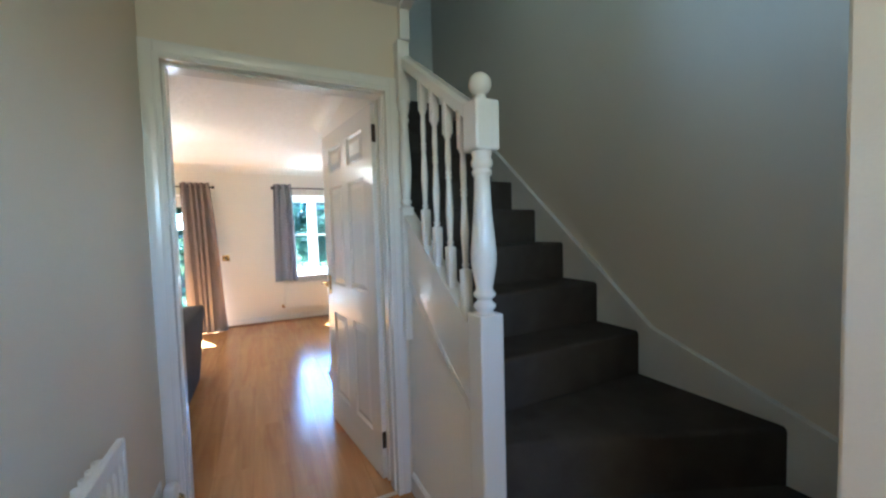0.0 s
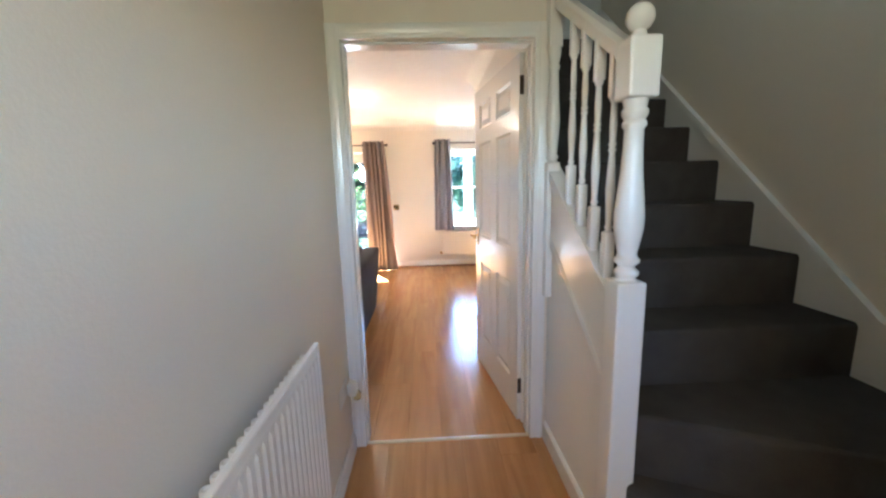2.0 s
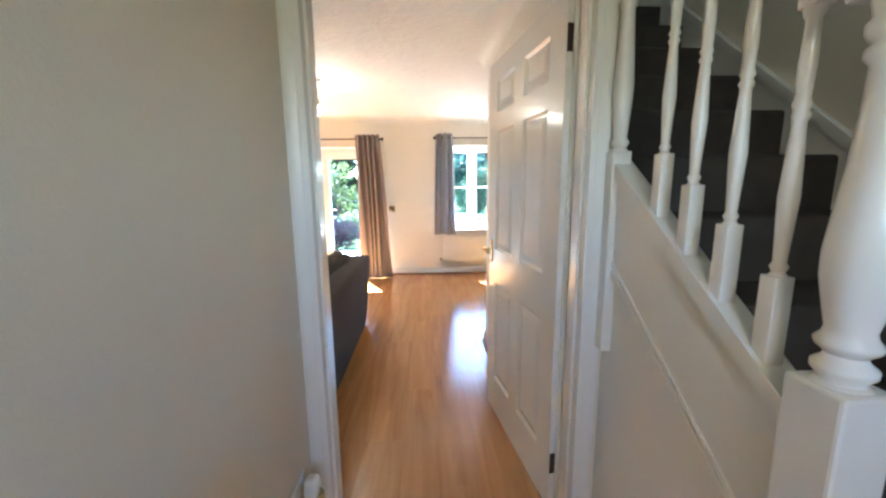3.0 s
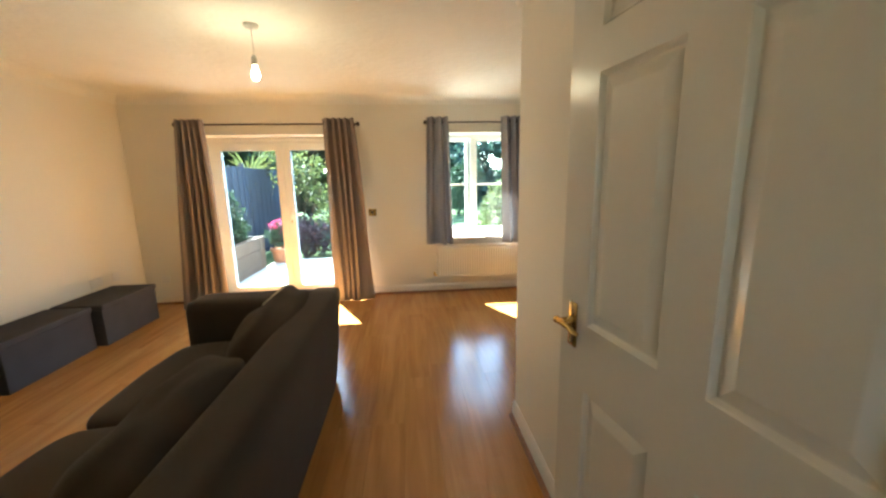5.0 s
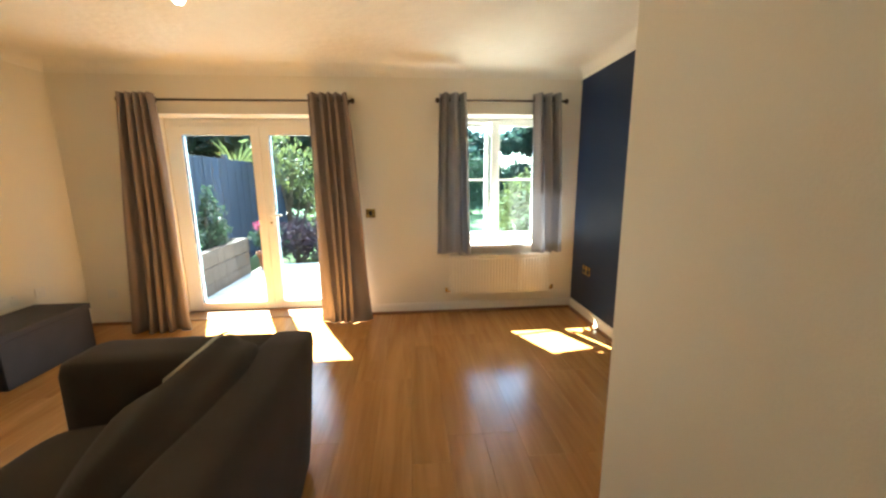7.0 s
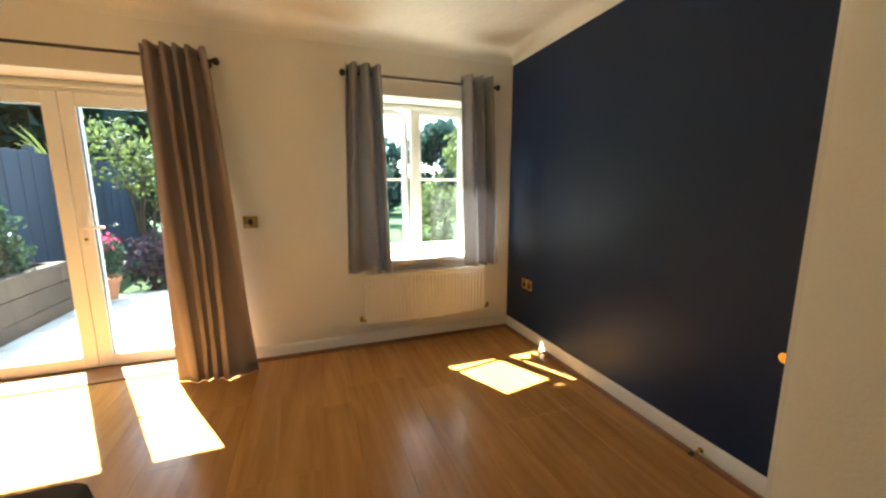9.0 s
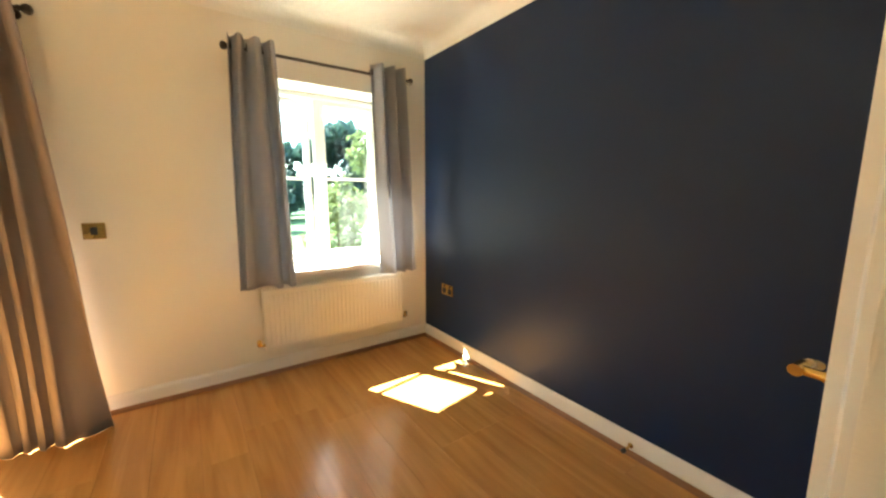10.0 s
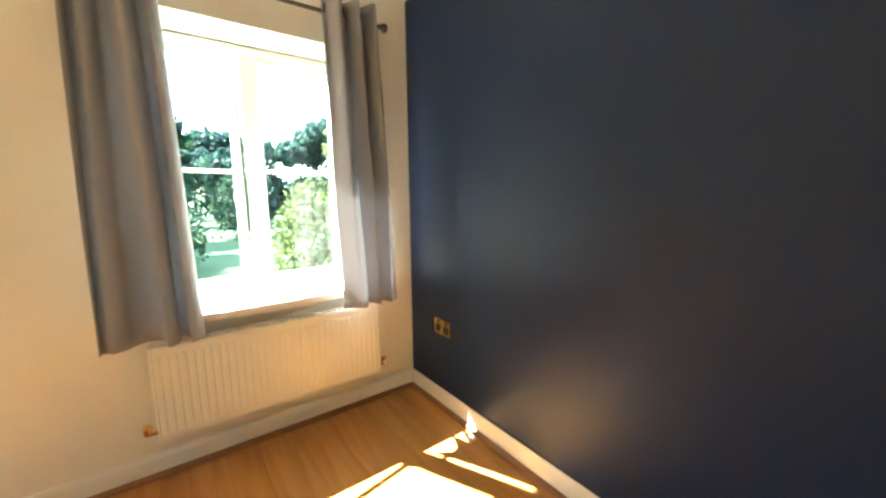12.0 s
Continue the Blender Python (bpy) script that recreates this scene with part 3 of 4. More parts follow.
fr = thing("french_door", "white upvc french doors, closed, with a lever handle", "door", (-1.237, 7.91, 0), kind="structure")
part("door_frame", boxes((-2.1, -2.042, 7.88, 7.95, 0, 1.93), (-0.432, -0.37, 7.88, 7.95, 0, 1.93), (-2.042, -0.432, 7.88, 7.95, 1.862, 1.93), (-2.042, -0.432, 7.88, 7.95, -0.02, 0.012), bev=0.004), UPVC, fr)
part("trickle_vent", box(-1.9, -0.6, 7.865, 7.88, 1.88, 1.91, 0.004), UPVC, fr)
for x0, x1 in ((-2.04, -1.239), (-1.235, -0.434)):
    s = part("door_leaf", frame_bars(x0, x1, 0.014, 1.86, 7.87, 7.945, 0.083), UPVC, fr)
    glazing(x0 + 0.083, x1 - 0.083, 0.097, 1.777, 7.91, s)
    part("gasket", boxes((x0 + 0.081, x0 + 0.085, 7.879, 7.9, 0.097, 1.777), (x1 - 0.085, x1 - 0.081, 7.879, 7.9, 0.097, 1.777), (x0 + 0.085, x1 - 0.085, 7.879, 7.9, 0.095, 0.099), (x0 + 0.085, x1 - 0.085, 7.879, 7.9, 1.775, 1.779)), BLACK, s)
s = part("handle_plate", box(-1.208, -1.176, 7.86, 7.87, 0.88, 1.1, 0.004), WHITEPLASTIC, fr)
part("lever", tube([(-1.192, 7.87, 1.0), (-1.192, 7.825, 1.0), (-1.175, 7.815, 1.0), (-1.07, 7.815, 1.0)], 0.0095), WHITEPLASTIC, s)
part("key_barrel", lathe([(0.009, 0), (0.009, 0.012)], (-1.192, 7.86, 0.92), 12, Matrix.Rotation(math.pi / 2, 4, "X")), BRASS, s)
structure(part("door_sill", box(-2.1, -0.37, 7.622, 7.88, -0.004, 0.01, 0.003), BEAD), "oak threshold board below the french doors", "sill")


# ---- hall: staircase ----
RISE, GOING, Y4 = 0.2165, 0.2525, 2.612
LEVEL = [0.165, 0.38, 0.595] + [0.808 + RISE * i for i in range(9)]
stairs = thing("staircase", "white painted staircase with dark charcoal carpet and turned spindles", "staircase", (1.4, 2.4, 0))
XS0, XS1 = 0.985, 1.959


def carpet_step(outline, z0, z1):
    bm = prism(outline, "z", z0, z1)
    bmesh.ops.bevel(bm, geom=[e for e in bm.edges if all(v.co.z > z1 - 0.001 for v in e.verts)], offset=0.022, segments=4, profile=0.5, affect="EDGES")
    return bm


NX, NY = 0.942, 2.44
part("step", carpet_step([(0.87, 2.33), (0.845, 2.41), (0.855, 2.52), (0.92, 2.56), (0.985, 2.52), (1.0, 2.53), (1.957, 2.53), (1.957, 1.624), (0.93, 1.624), (0.9, 1.75)], 0.0, LEVEL[0]), CARPET, stairs, "carpeted bottom step wrapping the newel", smooth=True)
part("step", carpet_step([(0.96, 2.4), (0.985, 2.55), (1.957, 2.55), (1.957, 1.624), (1.44, 1.624)], LEVEL[0] - 0.03, LEVEL[1]), CARPET, stairs, "carpeted winder step", smooth=True)
part("step", carpet_step([(0.972, 2.45), (0.985, 2.64), (1.957, 2.64), (1.957, 2.025)], LEVEL[1] - 0.03, LEVEL[2]), CARPET, stairs, "carpeted winder step", smooth=True)
for i in range(9):
    y = Y4 + GOING * i
    part("step", carpet_step([(XS0, y), (XS0, min(y + GOING + 0.06, 4.92)), (XS1, min(y + GOING + 0.06, 4.92)), (XS1, y)], LEVEL[i + 2] - 0.04, LEVEL[i + 3]), CARPET, stairs, smooth=True)
# wall string with its capping; it flattens over the winders
SLOPE = RISE / GOING


def string_top(y):
    return 1.295 + SLOPE * (y - 3.094) if y > 2.54 else 0.82 + 0.36 * (y - 2.54)


bm = prism([(1.63, 0), (1.63, string_top(1.63)), (2.54, string_top(2.54)), (4.9, string_top(4.9)), (4.9, 1.6), (3.0, 0)], "x", 1.946, 1.961)
part("wall_string", bm, GLOSS, stairs, "white painted wall string")
for a, b in ((1.63, 2.54), (2.54, 4.9)):
    part("string_capping", prism([(a, string_top(a) - 0.03), (b, string_top(b) - 0.03), (b, string_top(b) + 0.022), (a, string_top(a) + 0.022)], "x", 1.929, 1.961), GLOSS, stairs)


def left_top(y):
    return 1.018 + 0.686 * (y - 2.54)


part("outer_string", prism([(2.46, left_top(2.46) - 0.3), (2.46, left_top(2.46)), (3.165, left_top(3.165)), (3.165, left_top(3.165) - 0.3)], "x", 0.926, 0.984), GLOSS, stairs, "white outer string carrying the spindles")
part("base_rail", prism([(2.47, left_top(2.47) - 0.03), (2.47, left_top(2.47) + 0.012), (3.165, left_top(3.165) + 0.012), (3.165, left_top(3.165) - 0.03)], "x", 0.912, 0.968), GLOSS, stairs)
part("side_panel", prism([(2.46, 0), (2.46, left_top(2.46) - 0.3), (3.165, left_top(3.165) - 0.3), (3.165, 0)], "x", 0.937, 0.98), GLOSS, stairs, "white painted panel closing the stair side")
for k, d in ((-0.345, 0.028), (-0.305, 0.012)):
    part("panel_moulding", prism([(2.47, left_top(2.47) + k), (2.47, left_top(2.47) + k + d), (3.165, left_top(3.165) + k + d), (3.165, left_top(3.165) + k)], "x", 0.922, 0.937), GLOSS, stairs)
part("side_skirting", boxes((0.921, 0.937, 2.6, 3.14, 0, 0.09), (0.926, 0.937, 2.6, 3.14, 0.09, 0.1), bev=0.002), GLOSS, stairs)


def square_post(x, y, z0, z1, half, bev):
    return box(x - half, x + half, y - half, y + half, z0, z1, bev)


newel = part("newel_post", square_post(NX, NY, 0.0, 1.055, 0.044, 0.006), GLOSS, stairs, "white square newel base")
part("newel_turning", lathe([(0.043, 1.05), (0.028, 1.06), (0.029, 1.066), (0.037, 1.075), (0.037, 1.084), (0.026, 1.094), (0.024, 1.101), (0.036, 1.112), (0.038, 1.12), (0.03, 1.13), (0.028, 1.14), (0.034, 1.17), (0.042, 1.215), (0.043, 1.25), (0.039, 1.30), (0.031, 1.38), (0.027, 1.45), (0.026, 1.5), (0.033, 1.51), (0.033, 1.52), (0.028, 1.527), (0.035, 1.54), (0.036, 1.552), (0.03, 1.56), (0.036, 1.59)], (NX, NY, 0), 24), GLOSS, newel, smooth=True, angle=60)
bm = square_post(NX, NY, 1.583, 1.742, 0.044, 0.008)
part("newel_head", bm, GLOSS, newel)
ball = [(0.03, 1.738), (0.02, 1.752), (0.017, 1.764)] + [(0.036 * math.sin(a) + 0.001, 1.797 - 0.037 * math.cos(a)) for a in [0.45 + i * 0.33 for i in range(9)]]
part("ball_finial", lathe(ball, (NX, NY, 0), 22), GLOSS, newel, smooth=True, angle=70)
# handrail and spindles
def rail_z(y):
    return 1.74 + 0.686 * (y - 2.52)


RY1 = 3.11
prof = [(-0.026, -0.03), (0.026, -0.03), (0.03, -0.005), (0.028, 0.018), (0.016, 0.032), (-0.016, 0.032), (-0.028, 0.018), (-0.03, -0.005)]
bm = bmesh.new()
ends = [[bm.verts.new((NX + 0.01 + a, y, rail_z(y) + b)) for a, b in prof] for y in (2.46, RY1)]
for i in range(8):
    bm.faces.new((ends[0][i], ends[0][(i + 1) % 8], ends[1][(i + 1) % 8], ends[1][i]))
bm.faces.new(ends[0][::-1])
bm.faces.new(ends[1])
part("handrail", bm, GLOSS, stairs, "white moulded handrail", smooth=True)
for y in (2.558, 2.672, 2.786, 2.9):
    z0, z1, x = left_top(y) + 0.005, rail_z(y) - 0.02, 0.94
    h = z1 - z0
    bm = square_post(x, y, z0 - 0.012, z0 + 0.155, 0.017, 0.003)
    merge(bm, square_post(x, y, z1 - 0.13, z1 + 0.01, 0.016, 0.003))
    a, b = z0 + 0.153, z1 - 0.128
    g = b - a
    merge(bm, lathe([(0.016, a), (0.010, a + 0.008), (0.014, a + 0.018), (0.010, a + 0.026), (0.013, a + 0.2 * g), (0.0155, a + 0.32 * g), (0.012, a + 0.5 * g), (0.0095, a + 0.6 * g), (0.0135, a + 0.62 * g), (0.0095, a + 0.64 * g), (0.0135, a + 0.66 * g), (0.01, a + 0.68 * g), (0.012, a + 0.8 * g), (0.0095, b - 0.02), (0.014, b - 0.012), (0.016, b)], (x, y, 0), 12))
    part("spindle", bm, GLOSS, stairs, smooth=True, angle=50)
half = part("half_newel", box(0.905, 0.965, 3.095, 3.165, 0.8, 1.45, 0.004), GLOSS, stairs, "white half newel against the wall")
part("half_newel_head", box(0.905, 0.965, 3.095, 3.165, 1.95, 2.24, 0.004), GLOSS, half)
part("half_newel_turning", lathe([(0.03, 1.445), (0.02, 1.46), (0.028, 1.475), (0.02, 1.49), (0.027, 1.58), (0.03, 1.64), (0.024, 1.75), (0.019, 1.85), (0.026, 1.87), (0.02, 1.885), (0.028, 1.92), (0.03, 1.955)], (0.935, 3.118, 0), 16), GLOSS, half, smooth=True, angle=60)
stairs.location = (1.398, 2.395, 0)
structure(part("landing_apron", boxes((0.93, 0.98, 3.12, 3.15, 2.26, 2.42), (0.93, 0.984, 1.63, 3.147, 2.40, 2.70), bev=0.003), GLOSS), "white board edging the stair opening", "trim")


# ---- radiators ----
def radiator(name, label, wide, high, deep=0.07, ribs=30, valve=1, covered=True):
    """A panel radiator standing at its origin's height, centred, its back to +y, its front at -y."""
    r = thing(name, label, "radiator")
    bm = bmesh.new()
    n = ribs
    w2 = wide / 2 - 0.012
    pts = []
    step = 2 * w2 / n
    for i in range(n):
        x = -w2 + i * step
        pts += [(x, 0.0), (x + step * 0.22, -0.0045), (x + step * 0.6, -0.0045), (x + step * 0.8, 0.0)]
    pts.append((w2, 0.0))
    zr = [(0.0, 0), (0.02, 0), (0.032, 1), (high - 0.05, 1), (high - 0.038, 0), (high - 0.02, 0)]
    rows = [[bm.verts.new((x, -deep / 2 + o * k, z)) for x, o in pts] for z, k in zr]
    for a, b in zip(rows, rows[1:]):
        for i in range(len(pts) - 1):
            bm.faces.new((a[i], a[i + 1], b[i + 1], b[i]))
    part("front_panel", bm, RADPAINT, r)
    if covered:
        part("back_panel", box(-w2, w2, deep / 2 - 0.012, deep / 2, 0, high - 0.02, 0.003), RADPAINT, r)
    for s in (-1, 1):
        part("side_cover", box(min(s * w2, s * wide / 2), max(s * w2, s * wide / 2), -deep / 2 - 0.004, deep / 2 if covered else -deep / 2 + 0.012, -0.002, high, 0.004), RADPAINT, r)
    part("top_edge", box(-w2, w2, -deep / 2 - 0.004, -deep / 2 + 0.012, high - 0.026, high, 0.004), RADPAINT, r)
    if covered:
        part("top_edge", box(-w2, w2, deep / 2 - 0.014, deep / 2, high - 0.026, high, 0.003), RADPAINT, r)
    k = int(wide / 0.03)
    for i in range(k + 1 if covered else 0):
        x = -w2 + 2 * w2 * i / k
        part("grille_bar", box(x - 0.006, x + 0.006, -deep / 2 + 0.012, deep / 2 - 0.012, high - 0.014, high - 0.006, 0.002, 1), RADPAINT, r)
    fold = [(-w2 + 2 * w2 * i / (2 * k), -deep / 2 + 0.008 if i % 2 else deep / 2 - 0.016) for i in range(2 * k + 1)]
    if covered:
        part("convector", prism(fold + [(x, y + 0.0015) for x, y in fold[::-1]], "z", 0.03, high - 0.05), STEEL, r, "folded steel convector fins")
    else:
        wave = []
        for i in range(k * 12 + 1):
            a = 2 * math.pi * i / 12
            wave.append((-w2 + 2 * w2 * i / (k * 12) + 0.006 * math.sin(2 * a), -deep / 2 + 0.03 - 0.017 * math.cos(a)))
        bm = bmesh.new()
        rows = [[bm.verts.new((x, y, z)) for x, y in wave] for z in (0.04, high - 0.03)]
        for i in range(len(wave) - 1):
            bm.faces.new((rows[0][i], rows[0][i + 1], rows[1][i + 1], rows[1][i]))
        fins = part("convector", bm, RADPAINT, r, "looped convector fins, open at the top", smooth=True)
        fins.modifiers.new("thickness", "SOLIDIFY").thickness = 0.003
    for s in (-1, 1):
        x = s * (wide / 2)
        part("valve", tube([(x - s * 0.004, 0, 0.03), (x + s * 0.012, 0, 0.03), (x + s * 0.03, 0, 0.03), (x + s * 0.036, 0.004, 0.03), (x + s * 0.036, 0.02, 0.03)], 0.009), STEEL if s == valve else BRASS, r, smooth=True)
        vb = part("valve_cap", lathe([(0.012, 0), (0.014, 0.01), (0.014, 0.035), (0.01, 0.042)], (x + s * 0.036, 0, 0.028), 14), WHITEPLASTIC if s == valve else BRASS, r, smooth=True)
    for s in (-1, 1):
        part("pipe", tube([(s * (wide / 2 + 0.036), 0, 0.03), (s * (wide / 2 + 0.036), 0.05, 0.03)], 0.0075), BRASS, r)
    for x in (-wide / 3, wide / 3):
        part("bracket", box(x - 0.015, x + 0.015, deep / 2 - 0.002, deep / 2 + 0.028, high * 0.15, high * 0.85, 0.002), RADPAINT, r)
    return r


r = radiator("radiator", "white ribbed panel radiator on the wall under the window", 1.015, 0.405, 0.062, 33, 0)
r.matrix_basis = pose(1.094, 7.568, 0.196)
r = radiator("radiator", "white ribbed single panel radiator on the hall wall", 0.595, 0.6, 0.06, 18, -1, covered=False)
r.matrix_basis = pose(-0.03, 2.108, 0.308, 0, 0, 90)
part("trv_collar", lathe([(0.011, 0), (0.013, 0.004), (0.013, 0.02), (0.011, 0.024)], (-0.285, 0.0, 0.605), 14, Matrix.Rotation(-math.pi / 2, 4, "Y")), STEEL, r, "chrome collar", smooth=True)
part("trv_head", lathe([(0.014, 0), (0.02, 0.01), (0.021, 0.045), (0.017, 0.056)], (-0.305, 0.0, 0.605), 16, Matrix.Rotation(-math.pi / 2, 4, "Y")), WHITEPLASTIC, r, "white thermostatic valve head", smooth=True)


# ---- electrical plates ----
def plate(name, label, m, wide=0.146, high=0.086, mat=BRASS, kind="socket"):
    """A faceplate in the xz plane of its origin, facing -y."""
    p = thing(name, label, kind)
    part("faceplate", box(-wide / 2, wide / 2, -0.007, 0, -high / 2, high / 2, 0.003), mat, p)
    ins = BLACK if mat is BRASS else WHITEPLASTIC
    if name == "socket":
        for x in ((-0.036, 0.036) if wide > 0.1 else (0,)):
            part("outlet", box(x - 0.022, x + 0.022, -0.009, -0.006, -0.03, 0.012, 0.002), ins, p)
            part("rocker", box(x - 0.008, x + 0.008, -0.011, -0.006, 0.02, 0.036, 0.002), ins, p)
    else:
        part("rocker", box(-0.014, 0.014, -0.011, -0.006, -0.02, 0.02, 0.003), ins, p)
    for x in (-wide / 2 + 0.012, wide / 2 - 0.012):
        part("screw", lathe([(0.004, 0), (0.003, 0.0015)], (x, -0.007, 0), 10, Matrix.Rotation(math.pi / 2, 4, "X")), mat, p)
    p.matrix_basis = m
    return p


plate("socket", "polished brass double socket on the navy wall", pose(1.8715, 7.30, 0.468, 0, 0, -90))
plate("light_switch", "polished brass plate with a black insert beside the curtain", pose(-0.177, 7.6245, 1.022), 0.092, 0.086, BRASS, "switch")
plate("socket", "white double socket low on the cream wall", pose(-2.8495, 6.95, 0.45, 0, 0, 90), mat=WHITEPLASTIC)
plate("aerial_outlet", "white aerial outlet low on the cream wall", pose(-2.8495, 7.2, 0.45, 0, 0, 90), 0.086, 0.086, WHITEPLASTIC, "outlet")
plate("telephone_outlet", "white outlet plate on the far wall", pose(-2.62, 7.6245, 0.3), 0.086, 0.086, WHITEPLASTIC, "outlet")
plate("socket", "white socket on the hall wall by the doorway", pose(-0.0895, 2.98, 0.40, 0, 0, 90), mat=WHITEPLASTIC)
fresh = thing("air_freshener", "white plug-in air freshener with a clear bottle", "air freshener")
part("body", puff((0, -0.03, 0.0), (0.05, 0.045, 0.07), 4, 6), WHITEPLASTIC, fresh, smooth=True)
part("bottle", lathe([(0.014, -0.055), (0.019, -0.05), (0.019, -0.02), (0.01, -0.01)], (0, -0.05, 0), 14), FRESH, fresh, "clear bottle of amber oil", smooth=True)
fresh.matrix_basis = pose(-0.0795, 3.015, 0.405, 0, 0, 90)

# door stop on the navy wall's skirting
stop = thing("door_stop", "small brass door stop on the skirting", "door stop", (1.8, 5.79, 0.045))
part("stem", lathe([(0.013, 0), (0.013, 0.004), (0.006, 0.008), (0.006, 0.05), (0.01, 0.056)], (1.856, 5.79, 0.045), 12, Matrix.Rotation(-math.pi / 2, 4, "Y")), BRASS, stop, smooth=True)
part("rubber_tip", lathe([(0.011, 0), (0.011, 0.014), (0.008, 0.018)], (1.80, 5.79, 0.045), 12, Matrix.Rotation(-math.pi / 2, 4, "Y")), BLACK, stop, smooth=True)


# ---- curtains ----
def curtain(name, label, top, bottom, z1, z0, folds, mat, seed, depth=0.055, y=7.53, back=7.605, flare=0.02):
    """An eyelet curtain: deep folds at the heading that wander and open towards the hem."""
    c = thing(name, label, "curtain", ((top[0] + top[1]) / 2, y, z0))
    nu, nv = folds * 14, 40
    rng = np.random.default_rng(seed)
    ph = rng.uniform(0, 6.28, 4)
    bm = bmesh.new()
    grid = []
    for j in range(nv + 1):
        v = j / nv
        e = v ** 0.85
        xa, xb = top[0] + (bottom[0] - top[0]) * e, top[1] + (bottom[1] - top[1]) * e
        row = []
        for i in range(nu + 1):
            u = i / nu
            wander = (0.02 + 0.07 * v) * math.sin(1.3 * u * 6.28 + ph[0] + 0.8 * v) + 0.03 * math.sin(2.3 * v + 9 * u + ph[1]) * v
            ang = 2 * math.pi * folds * (u + wander)
            amp = depth * (0.8 + 0.45 * math.sin(5 * u + ph[2] + v) * v)
            x = xa + (xb - xa) * u + 0.006 * math.sin(2 * ang + ph[3]) * (0.4 + v)
            sn = math.sin(ang)
            yy = y - 0.046 - flare * v ** 1.4 + amp * math.copysign(abs(sn) ** 0.8, sn) * (1 - 0.1 * v) + 0.012 * v * math.sin(7 * v + 5 * u + ph[1])
            zz = z1 + (z0 - z1) * v + (0.002 * math.sin(ang * 0.5 + ph[0]) if j == nv else 0)
            row.append(bm.verts.new((x, min(yy, back), zz)))
        grid.append(row)
    for a, b in zip(grid, grid[1:]):
        for i in range(nu):
            bm.faces.new((a[i], a[i + 1], b[i + 1], b[i]))
    cloth = part("cloth", bm, mat, c, smooth=True, angle=80)
    so = cloth.modifiers.new("thickness", "SOLIDIFY")
    so.thickness = 0.0025
    for k in range(folds * 2):
        u = (k + 0.5) / (folds * 2)
        x = top[0] + (top[1] - top[0]) * u
        bm = lathe([(0.02, -0.002), (0.027, -0.002), (0.027, 0.002), (0.02, 0.002)], (x, y, z1 - 0.045), 16, Matrix.Rotation(math.pi / 2, 4, "Y"))
        part("eyelet", bm, BRONZE, c, "dark metal eyelet")
    return c


def pole(label, x0, x1, z, y=7.53):
    p = thing("curtain_pole", label, "curtain pole", ((x0 + x1) / 2, y, z))
    part("rod", tube([(x0, y, z), (x1, y, z)], 0.0095, 12), BRONZE, p, smooth=True)
    for s, x in ((-1, x0), (1, x1)):
        part("finial", lathe([(0.011, 0), (0.014, 0.006), (0.011, 0.012), (0.02, 0.022), (0.024, 0.034), (0.02, 0.046), (0.008, 0.052)], (x, y, z), 14, Matrix.Rotation(s * math.pi / 2, 4, "Y")), BRONZE, p, smooth=True)
        xb = x - s * 0.03
        part("bracket", tube([(xb, y, z), (xb, 7.622, z)], 0.007), BRONZE, p)
        part("bracket_plate", lathe([(0.024, 0), (0.024, 0.006), (0.015, 0.01)], (xb, 7.624, z), 14, Matrix.Rotation(math.pi / 2, 4, "X")), BRONZE, p)


pole("dark bronze curtain pole above the french doors", -2.2, -0.315, 2.03)
pole("dark bronze curtain pole above the window", 0.51, 1.65, 2.042)
curtain("curtain", "full-length taupe eyelet curtain, drawn open, beside the french doors", (-2.215, -1.925), (-2.34, -1.82), 2.075, 0.003, 5, CURTAIN, 3, flare=0.1)
curtain("curtain", "full-length taupe eyelet curtain, drawn open, near the switch", (-0.665, -0.32), (-0.665, -0.175), 2.085, 0.003, 5, CURTAIN, 8, flare=0.07)
curtain("curtain", "short grey eyelet curtain, drawn open, at the window", (0.49, 0.735), (0.45, 0.79), 2.095, 0.635, 3, GREYCURTAIN, 5, back=7.546)
curtain("curtain", "short grey eyelet curtain, drawn open, by the navy wall", (1.35, 1.615), (1.38, 1.68), 2.1, 0.63, 3, GREYCURTAIN, 11, back=7.546)

# ---- sofa ----
sofa = thing("sofa", "dark charcoal fabric two-seat sofa with loose back cushions", "sofa", (-0.8, 4.64, 0))
part("base", box(-1.1, -0.4, 3.66, 5.55, 0.05, 0.30, 0.03, 3), SOFA, sofa, smooth=True)


def stuffed(x0, x1, y0, y1, z0, z1, r, seed, lean=0.0):
    """An upholstered block with rounded edges, a little uneven; lean moves its top along x."""
    bm = box(x0, x1, y0, y1, z0, z1)
    bmesh.ops.subdivide_edges(bm, edges=list(bm.edges), cuts=9, use_grid_fill=True)
    for v in bm.verts:
        c = v.co.copy()
        q = Vector((min(max(c.x, x0 + r), x1 - r), min(max(c.y, y0 + r), y1 - r), min(max(c.z, z0), z1 - r)))
        d = c - q
        if d.length > 1e-6:
            c = q + d.normalized() * min(r, max(abs(d.x), abs(d.y), abs(d.z)))
        c += Vector((1, 1, 0.6)) * noise.noise(c * 2.3 + Vector((seed * 5.3, 0, 0))) * 0.009
        c.x += lean * (c.z - z0) / (z1 - z0)
        v.co = c
    return bm


